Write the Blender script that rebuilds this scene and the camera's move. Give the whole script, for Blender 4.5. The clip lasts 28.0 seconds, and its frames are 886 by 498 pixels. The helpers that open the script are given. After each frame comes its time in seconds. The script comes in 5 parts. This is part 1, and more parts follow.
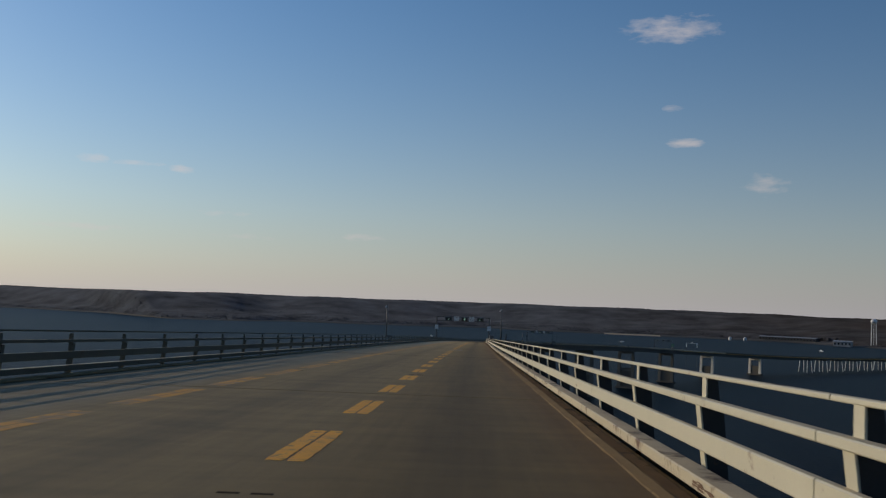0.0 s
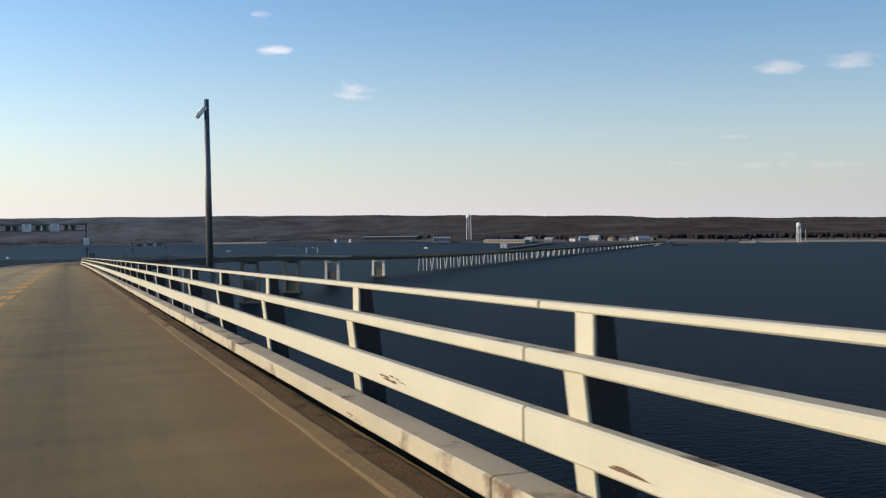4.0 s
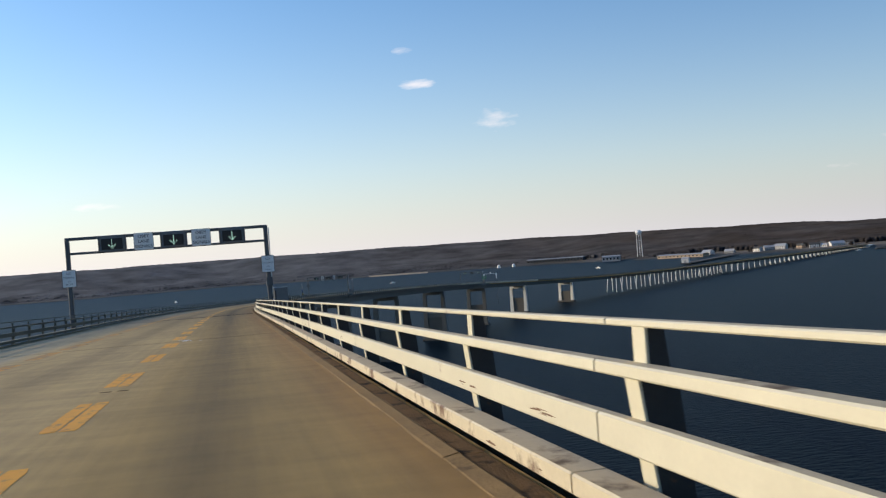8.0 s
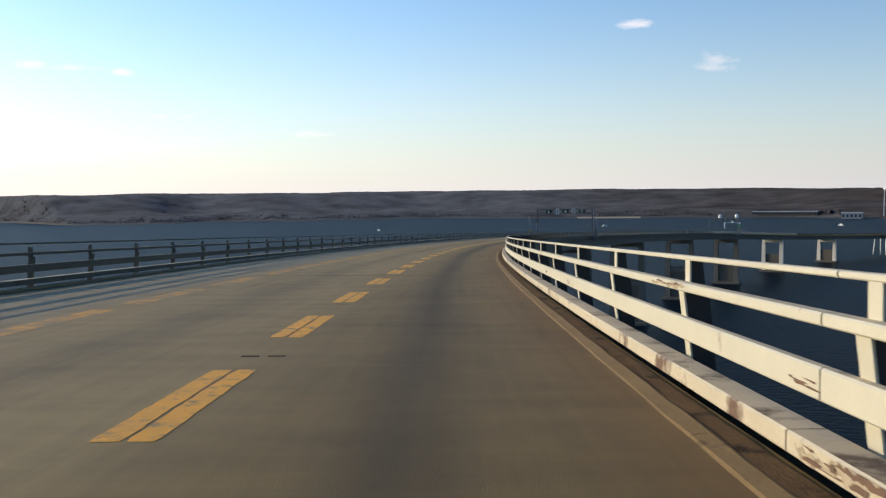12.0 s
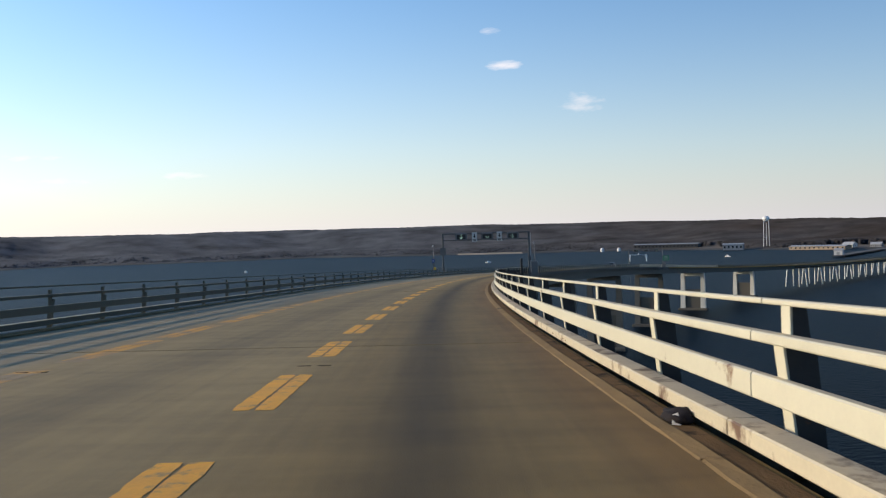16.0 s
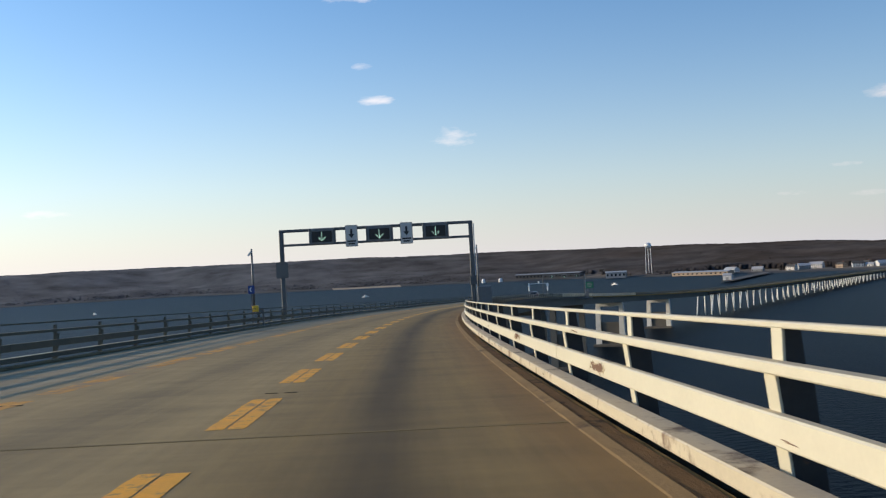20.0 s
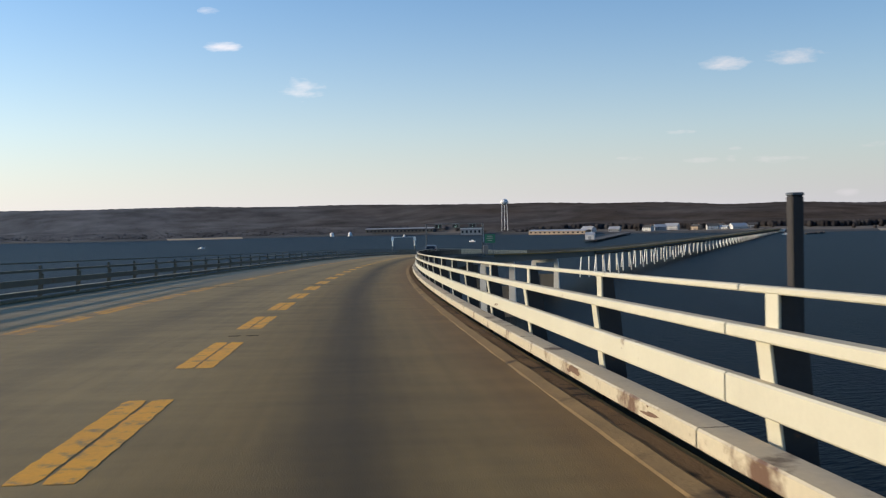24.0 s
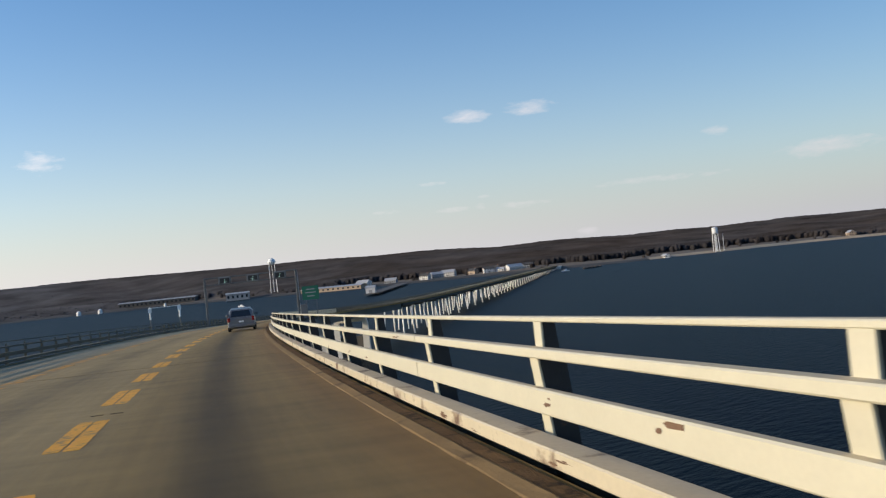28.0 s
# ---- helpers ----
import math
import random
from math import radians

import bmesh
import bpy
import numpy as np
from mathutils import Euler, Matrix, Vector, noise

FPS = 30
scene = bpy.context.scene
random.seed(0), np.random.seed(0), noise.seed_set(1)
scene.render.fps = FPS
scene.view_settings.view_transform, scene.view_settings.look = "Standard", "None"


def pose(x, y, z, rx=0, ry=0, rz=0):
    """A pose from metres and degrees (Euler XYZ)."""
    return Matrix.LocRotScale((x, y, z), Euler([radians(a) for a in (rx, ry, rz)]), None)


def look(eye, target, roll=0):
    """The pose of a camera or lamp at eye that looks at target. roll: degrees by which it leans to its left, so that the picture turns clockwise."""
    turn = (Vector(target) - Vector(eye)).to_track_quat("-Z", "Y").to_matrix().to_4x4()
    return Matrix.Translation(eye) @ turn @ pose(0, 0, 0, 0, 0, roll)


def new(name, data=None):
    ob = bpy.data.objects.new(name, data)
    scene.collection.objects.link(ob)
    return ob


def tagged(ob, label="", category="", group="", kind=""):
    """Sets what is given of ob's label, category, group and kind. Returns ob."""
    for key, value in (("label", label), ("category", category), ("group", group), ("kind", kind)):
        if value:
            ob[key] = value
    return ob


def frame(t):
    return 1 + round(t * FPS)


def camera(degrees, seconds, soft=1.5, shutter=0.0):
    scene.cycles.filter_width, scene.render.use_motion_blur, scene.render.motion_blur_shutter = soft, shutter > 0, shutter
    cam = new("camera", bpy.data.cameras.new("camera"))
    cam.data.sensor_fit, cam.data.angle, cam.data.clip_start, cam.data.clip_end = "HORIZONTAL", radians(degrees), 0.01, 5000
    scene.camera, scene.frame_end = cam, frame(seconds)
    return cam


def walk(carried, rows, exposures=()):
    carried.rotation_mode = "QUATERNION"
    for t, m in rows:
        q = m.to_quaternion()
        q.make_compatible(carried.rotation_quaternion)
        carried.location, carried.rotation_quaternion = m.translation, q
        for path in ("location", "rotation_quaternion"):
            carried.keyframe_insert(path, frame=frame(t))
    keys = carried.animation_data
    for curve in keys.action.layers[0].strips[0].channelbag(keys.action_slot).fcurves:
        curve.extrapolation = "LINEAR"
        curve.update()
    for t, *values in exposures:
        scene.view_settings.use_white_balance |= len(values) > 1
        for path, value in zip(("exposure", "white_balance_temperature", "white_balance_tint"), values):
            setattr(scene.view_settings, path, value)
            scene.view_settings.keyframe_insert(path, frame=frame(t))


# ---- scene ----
FOV = 48.852
ROWS = [
    (0, 1.742, 0, 49.852, -1.861, 3.24, 2.053),
    (0.5, 1.736, 10.945, 49.526, 0.867, 3.007, -0.468),
    (1, 1.733, 21.898, 49.199, 4.325, 0.395, -1.182),
    (1.5, 1.717, 32.9, 48.86, 3.766, 0.812, -0.453),
    (2, 1.708, 43.989, 48.517, 3.336, 0.203, -0.846),
    (2.5, 1.777, 55.041, 48.185, 14.288, -2.177, -0.856),
    (3, 1.858, 65.929, 47.857, 18.751, -0.289, -2.849),
    (3.5, 1.932, 76.571, 47.514, 21.508, -1.308, -0.752),
    (4.2, 2.056, 90.939, 46.999, 21.533, -2.028, -0.858),
    (4.85, 2.186, 104.099, 46.581, 21.574, -3.229, -1.035),
    (5.5, 2.328, 117.377, 46.185, 21.595, -3.863, -1.129),
    (6, 2.445, 127.91, 45.838, 21.077, -3.739, -0.924),
    (6.5, 2.561, 138.656, 45.48, 25.719, -3.284, -1.049),
    (7, 2.677, 149.538, 45.116, 20.824, -2.412, -0.883),
    (7.5, 2.782, 160.445, 44.772, 15.317, -1.275, -4.666),
    (8, 2.883, 171.264, 44.43, 12.779, -0.022, -4.335),
    (8.5, 2.977, 182.039, 44.072, 10.54, -0.144, -4.16),
    (9, 3.068, 192.819, 43.712, 10.076, -1.305, -2.691),
    (9.5, 3.151, 203.551, 43.36, 6.28, -1.522, -2.612),
    (10, 3.229, 214.184, 43.008, 3.9, -1.222, -1.514),
    (10.5, 3.247, 224.721, 42.633, -0.628, -2.025, -1.752),
    (11, 3.269, 235.163, 42.255, -0.451, -2.642, -1.689),
    (11.5, 3.416, 245.69, 41.863, -2.01, -2.344, -1.172),
    (12, 3.615, 256.49, 41.457, 0.838, -3.022, -0.736),
    (12.5, 3.786, 267.455, 41.075, 0.49, -2.01, -0.836),
    (13, 4.062, 278.477, 40.687, 2.377, 1.063, -0.793),
    (13.5, 4.492, 289.355, 40.291, 5.397, -1.831, -0.527),
    (14.2, 5.307, 304.012, 39.766, 6.245, -1.558, -0.09),
    (14.85, 6.291, 317.164, 39.284, 7.661, -1.101, 0.64),
    (15.5, 7.477, 329.986, 38.815, 8.409, -0.86, 1.025),
    (16, 8.523, 339.709, 38.469, 8.098, -0.89, -1.716),
    (16.5, 9.739, 349.383, 38.118, 10.748, -1.775, -1.924),
    (17, 11.082, 359.086, 37.769, 11.412, -2.491, -1.693),
    (17.5, 12.598, 368.808, 37.432, 14.379, -2.936, -1.368),
    (18, 14.243, 378.552, 37.097, 15.513, -0.967, -1.081),
    (18.5, 15.998, 388.29, 36.756, 16.213, -1.22, -1.715),
    (19, 17.872, 397.991, 36.419, 14.972, -0.116, -3.953),
    (19.5, 19.844, 407.651, 36.077, 15.513, -0.186, -3.42),
    (20, 21.928, 417.253, 35.734, 15.47, 0.828, -2.91),
    (20.5, 24.103, 426.912, 35.394, 16.889, 0.414, -3.283),
    (21, 26.438, 436.717, 35.044, 16.177, 0.446, -2.912),
    (21.5, 28.963, 446.65, 34.689, 19.528, -1.03, -1.52),
    (22.2, 32.769, 460.738, 34.208, 20.267, -1.176, -1.766),
    (22.85, 36.54, 473.768, 33.724, 21.501, -1.42, -2.177),
    (23.5, 40.486, 486.59, 33.217, 22.152, -1.548, -2.395),
    (24, 43.607, 496.203, 32.852, 24.347, -2.12, -1.33),
    (24.5, 46.862, 505.612, 32.479, 26.484, -3.21, -2.699),
    (25, 50.205, 514.872, 32.113, 26.466, -1.84, -3.931),
    (25.5, 53.608, 524.113, 31.78, 33.916, -1.175, -2.682),
    (26, 57.175, 533.419, 31.446, 41.156, -2.625, -3.765),
    (26.5, 60.969, 542.714, 31.091, 47.558, -0.666, -3.226),
    (27, 64.888, 551.988, 30.739, 51.016, -0.17, -2.717),
    (27.5, 68.723, 561.277, 30.415, 45.291, -0.497, -5.807),
    (28, 72.637, 570.459, 30.098, 38.397, 0.415, -5.948),
]
KS = [-75.0, 0.0, 75.0, 150.0, 225.0, 300.0, 375.0, 450.0, 525.0, 600.0, 700.0, 800.0, 900.0, 1000.0, 1080.0, 2200.0]
KV = [0.0, 0.0001, 0.1355, -0.0251, -0.0343, 1.373, 1.3092, 1.2027, 1.3619, 1.0336, 0.8893, 1.1639, 1.0664, 0.6574, 0.0023, 0.0003]
GS = [-100.0, 0.0, 100.0, 200.0, 300.0, 400.0, 500.0, 600.0, 750.0, 900.0, 1000.0, 1100.0, 2200.0]
GV = [-3.0698, -3.0698, -3.1756, -3.3385, -3.6877, -3.346, -3.6378, -3.2901, -4.5894, -3.7295, -2.4404, -1.197, -0.8358]
Z0 = 48.599
BANK = 5.786
POST0 = 5.417
POST = 3.5499
ANCHORS = [29.15, 34.75, 40.35, 51.93, 57.53, 63.13, 185.12, 190.46, 202.84, 208.29, 213.74, 226.06, 231.4, 242.23, 247.58, 265.01, 270.61, 276.21, 287.94, 293.08, 298.22, 346.48, 351.77, 357.06, 367.03, 372.32, 377.61, 386.71, 391.86, 397.01, 406.63, 412.03, 417.43, 426.26, 431.59, 436.92, 447.24, 452.4, 457.56, 509.35, 514.47, 519.59, 529.22, 534.44, 539.66, 594.64, 599.98]
GANTRY = (238.69, 6.06, 484.65, 6.20)
GANTRY_U = (4.41, -8.36)
LAMP_S = 107.50
JOINT_S = [56.29, 162.38, 247.46]
POLE_S = [77.9, 227.32, 372.95, 506.6]
DRAINS = [29.84, 52.61, 209.08, 220.8, 243.24, 265.99, 288.75, 352.86, 372.63, 392.87, 412.99, 432.38, 452.82, 515.48, 595.47]

cam = camera(FOV, 28.0, soft=1.25, shutter=0.04)


def aim(x, y, z, azimuth, pitch, roll):
    a, p = radians(azimuth), radians(pitch)
    way = Vector((math.sin(a) * math.cos(p), math.cos(a) * math.cos(p), math.sin(p)))
    eye = Vector((x, y, z))
    return look(eye, eye + way * 10, roll)


walk(cam, [(r[0], aim(*r[1:])) for r in ROWS],
     exposures=[(0.0, -1.15), (1.0, -0.85), (2.2, -0.55), (3.0, -0.15), (3.5, -0.08), (28.0, -0.05)])

# ---- light: low sun ahead on the water side, clear winter sky ----
SUN_AZ, SUN_EL = -65.0, 15.5
world = bpy.data.worlds.new("sky")
scene.world = world
world.use_nodes = True
wt = world.node_tree
wt.nodes.clear()


def wnode(kind, operation=None, data_type=None):
    n = wt.nodes.new(kind)
    if operation:
        n.operation = operation
    if data_type:
        n.data_type = data_type
    return n


def math_node(tree, op, a, b=None, clamp=False):
    n = tree.nodes.new("ShaderNodeMath")
    n.operation, n.use_clamp = op, clamp
    for i, v in enumerate((a, b)):
        if v is None:
            continue
        if isinstance(v, (int, float)):
            n.inputs[i].default_value = v
        else:
            tree.links.new(v, n.inputs[i])
    return n.outputs[0]


sky = wnode("ShaderNodeTexSky")
sky.sky_type, sky.sun_disc = "NISHITA", False
sky.sun_elevation, sky.sun_rotation = radians(SUN_EL), radians(SUN_AZ)
sky.altitude, sky.air_density, sky.dust_density, sky.ozone_density = 50.0, 1.0, 0.8, 2.3
richer = wnode("ShaderNodeHueSaturation")
richer.inputs["Saturation"].default_value, richer.inputs["Value"].default_value = 1.23, 0.95
richer.inputs["Hue"].default_value = 0.502
wt.links.new(sky.outputs["Color"], richer.inputs["Color"])
coord = wnode("ShaderNodeTexCoord")
puff = wnode("ShaderNodeTexNoise")
puff.inputs["Scale"].default_value, puff.inputs["Detail"].default_value, puff.inputs["Roughness"].default_value = 38.0, 6.0, 0.62
stretch = wnode("ShaderNodeVectorMath", operation="MULTIPLY")
stretch.inputs[1].default_value = (1.0, 1.0, 3.2)
wt.links.new(coord.outputs["Generated"], stretch.inputs[0])
wt.links.new(stretch.outputs[0], puff.inputs["Vector"])
# azimuth, elevation, half width, half height (degrees), density
CLOUDS = [(11.1, 16.0, 2.67, 0.83, 1.0), (-21.8, 7.37, 0.95, 0.26, 1.0), (-17.1, 7.08, 0.66, 0.27, 1.0), (-19.8, 7.3, 1.6, 0.16, 0.6), (-22.4, 3.6, 2.5, 0.2, 0.6),
          (-14.8, 4.74, 1.83, 0.18, 0.6), (-13.2, 3.49, 2.0, 0.18, 0.6), (-6.6, 3.7, 1.3, 0.22, 0.6), (11.3, 11.6, 0.57, 0.2, 0.6), (12.0, 9.65, 1.03, 0.28, 1.0),
          (16.4, 7.35, 1.42, 0.7, 0.6), (40.6, 8.0, 1.4, 0.43, 0.95), (44.3, 8.1, 1.55, 0.45, 1.05), (41.1, 3.26, 0.4, 0.15, 0.6), (54.6, 5.5, 0.85, 0.3, 0.85),
          (64.9, 5.05, 1.2, 0.46, 1.2), (68.9, 5.1, 1.0, 0.42, 1.15), (73.8, 4.75, 2.4, 0.65, 1.1), (60.6, 3.8, 2.6, 0.52, 1.05), (51.2, 3.15, 3.5, 0.24, 0.7),
          (38.3, 4.28, 1.0, 0.14, 0.6), (40.9, 2.73, 0.42, 0.2, 0.7), (35.7, 2.92, 1.0, 0.17, 0.55), (39.3, 2.63, 1.0, 0.18, 0.7), (43.3, 2.57, 1.7, 0.22, 0.7), (46.9, 0.6, 0.62, 0.24, 1.1)]
total = None
for az, el, wx, wy, dense in CLOUDS:
    a, e = radians(az), radians(el)
    out = Vector((math.sin(a) * math.cos(e), math.cos(a) * math.cos(e), math.sin(e)))
    side = Vector((math.cos(a), -math.sin(a), 0))
    up = side.cross(out)
    dots = []
    for axis, width in ((side, radians(wx)), (up, radians(wy))):
        d = wnode("ShaderNodeVectorMath", operation="DOT_PRODUCT")
        d.inputs[1].default_value = axis / width
        wt.links.new(coord.outputs["Generated"], d.inputs[0])
        dots.append(math_node(wt, "POWER", math_node(wt, "ABSOLUTE", d.outputs["Value"]), 2.0))
    front = wnode("ShaderNodeVectorMath", operation="DOT_PRODUCT")
    front.inputs[1].default_value = out
    wt.links.new(coord.outputs["Generated"], front.inputs[0])
    r2 = math_node(wt, "ADD", dots[0], dots[1])
    fall = math_node(wt, "SUBTRACT", 1.0, math_node(wt, "MULTIPLY", r2, 0.7), clamp=True)
    body = math_node(wt, "MULTIPLY", fall, math_node(wt, "GREATER_THAN", front.outputs["Value"], 0.5))
    body = math_node(wt, "MULTIPLY", body, dense)
    total = body if total is None else math_node(wt, "MAXIMUM", total, body)
grain = math_node(wt, "SUBTRACT", puff.outputs["Fac"], 0.5)
edge = math_node(wt, "ADD", total, math_node(wt, "MULTIPLY", grain, 2.6))
cover = wnode("ShaderNodeMapRange")
cover.inputs["From Min"].default_value, cover.inputs["From Max"].default_value = 0.25, 1.5
wt.links.new(edge, cover.inputs["Value"])
cover_in = math_node(wt, "MULTIPLY", cover.outputs["Result"], math_node(wt, "GREATER_THAN", total, 0.001))
mixed = wnode("ShaderNodeMix", data_type="RGBA")
mixed.inputs["B"].default_value = (6.6, 5.9, 5.7, 1.0)
wt.links.new(math_node(wt, "MULTIPLY", cover_in, 0.62), mixed.inputs["Factor"])
azure = wnode("ShaderNodeMix", data_type="RGBA")
azure.blend_type = "MULTIPLY"
azure.inputs["Factor"].default_value, azure.inputs["B"].default_value = 1.0, (0.84, 0.97, 1.08, 1.0)
wt.links.new(richer.outputs["Color"], azure.inputs["A"])
wt.links.new(azure.outputs["Result"], mixed.inputs["A"])
# pale winter haze low over the horizon
up_dot = wnode("ShaderNodeSeparateXYZ")
wt.links.new(coord.outputs["Generated"], up_dot.inputs[0])
low = math_node(wt, "EXPONENT", math_node(wt, "MULTIPLY", math_node(wt, "MAXIMUM", up_dot.outputs["Z"], 0.0), -9.5))
hazed = wnode("ShaderNodeMix", data_type="RGBA")
haze_tone = wnode("ShaderNodeMix", data_type="RGBA")
haze_tone.inputs["A"].default_value, haze_tone.inputs["B"].default_value = (4.15, 4.15, 4.6, 1.0), (4.75, 4.45, 4.5, 1.0)
wt.links.new(haze_tone.outputs["Result"], hazed.inputs["B"])
wt.links.new(math_node(wt, "MULTIPLY", low, 0.86), hazed.inputs["Factor"])
wt.links.new(mixed.outputs["Result"], hazed.inputs["A"])
background = wnode("ShaderNodeBackground")
background.inputs["Strength"].default_value = 0.15
# the hazy air is brighter towards the sun
sunward = wnode("ShaderNodeVectorMath", operation="DOT_PRODUCT")
sunward.inputs[1].default_value = (math.sin(radians(SUN_AZ)), math.cos(radians(SUN_AZ)), 0.0)
wt.links.new(coord.outputs["Generated"], sunward.inputs[0])
wt.links.new(math_node(wt, "ADD", math_node(wt, "MULTIPLY", sunward.outputs["Value"], 0.8), 0.65, clamp=True), haze_tone.inputs["Factor"])
gain = math_node(wt, "ADD", math_node(wt, "MULTIPLY", sunward.outputs["Value"], 0.44), 1.24)
lit = wnode("ShaderNodeVectorMath", operation="SCALE")
wt.links.new(hazed.outputs["Result"], lit.inputs[0])
wt.links.new(gain, lit.inputs["Scale"])
wt.links.new(lit.outputs[0], background.inputs["Color"])
wt.links.new(background.outputs[0], wnode("ShaderNodeOutputWorld").inputs["Surface"])

sun_data = bpy.data.lights.new("sun", "SUN")
sun_data.energy, sun_data.angle, sun_data.color = 3.95, radians(0.53), (1.0, 0.81, 0.57)
sun = new("sun", sun_data)
sa, se = radians(SUN_AZ), radians(SUN_EL)
sun.matrix_world = look((0, 0, 0), (-math.sin(sa) * math.cos(se), -math.cos(sa) * math.cos(se), -math.sin(se)))

# ---- materials ----


def material(name, color, rough=0.6, metal=0.0, vary=0.15, scale=3.0, fine=60.0, bump=0.02, dark=None, stain=0.0, stain_scale=0.6, jitter=0.0, spec=0.5):
    """Two scales of noise over the base colour, fine relief, and optional stains of a second colour."""
    m = bpy.data.materials.new(name)
    m.use_nodes = True
    t = m.node_tree
    p = t.nodes["Principled BSDF"]
    p.inputs["Metallic"].default_value = metal
    p.inputs["Specular IOR Level"].default_value = spec
    tc = t.nodes.new("ShaderNodeTexCoord")

    def noise_at(sc, detail=4.0, rough_=0.6):
        n = t.nodes.new("ShaderNodeTexNoise")
        n.inputs["Scale"].default_value, n.inputs["Detail"].default_value, n.inputs["Roughness"].default_value = sc, detail, rough_
        t.links.new(tc.outputs["Object"], n.inputs["Vector"])
        return n.outputs["Fac"]

    big, small = noise_at(scale), noise_at(fine, 2.0)
    level = math_node(t, "ADD", math_node(t, "MULTIPLY", big, 2 * vary), math_node(t, "MULTIPLY", small, vary))
    level = math_node(t, "ADD", level, 1.0 - 1.5 * vary)
    if jitter:
        info = t.nodes.new("ShaderNodeObjectInfo")
        level = math_node(t, "ADD", level, math_node(t, "MULTIPLY", math_node(t, "SUBTRACT", info.outputs["Random"], 0.5), jitter))
    rgb = t.nodes.new("ShaderNodeMix")
    rgb.data_type, rgb.blend_type = "RGBA", "MULTIPLY"
    rgb.inputs["Factor"].default_value = 1.0
    rgb.inputs["A"].default_value = (*color, 1)
    t.links.new(level, rgb.inputs["B"])
    result = rgb.outputs["Result"]
    if dark is not None and stain > 0:
        spot = t.nodes.new("ShaderNodeMapRange")
        spot.inputs["From Min"].default_value, spot.inputs["From Max"].default_value = 0.66 - 0.25 * stain, 0.74 - 0.2 * stain
        t.links.new(noise_at(stain_scale, 6.0, 0.68), spot.inputs["Value"])
        over = t.nodes.new("ShaderNodeMix")
        over.data_type = "RGBA"
        t.links.new(spot.outputs["Result"], over.inputs["Factor"])
        t.links.new(result, over.inputs["A"])
        over.inputs["B"].default_value = (*dark, 1)
        result = over.outputs["Result"]
    t.links.new(result, p.inputs["Base Color"])
    ro = math_node(t, "ADD", math_node(t, "MULTIPLY", big, 0.2), rough - 0.1, clamp=True)
    t.links.new(ro, p.inputs["Roughness"])
    if bump:
        b = t.nodes.new("ShaderNodeBump")
        b.inputs["Strength"].default_value, b.inputs["Distance"].default_value = 0.6, bump
        t.links.new(small, b.inputs["Height"])
        t.links.new(b.outputs["Normal"], p.inputs["Normal"])
    return m


def glow(name, color, strength):
    m = bpy.data.materials.new(name)
    m.use_nodes = True
    p = m.node_tree.nodes["Principled BSDF"]
    p.inputs["Base Color"].default_value = (0.05, 0.05, 0.05, 1)
    p.inputs["Emission Color"].default_value = (*color, 1)
    p.inputs["Emission Strength"].default_value = strength
    return m


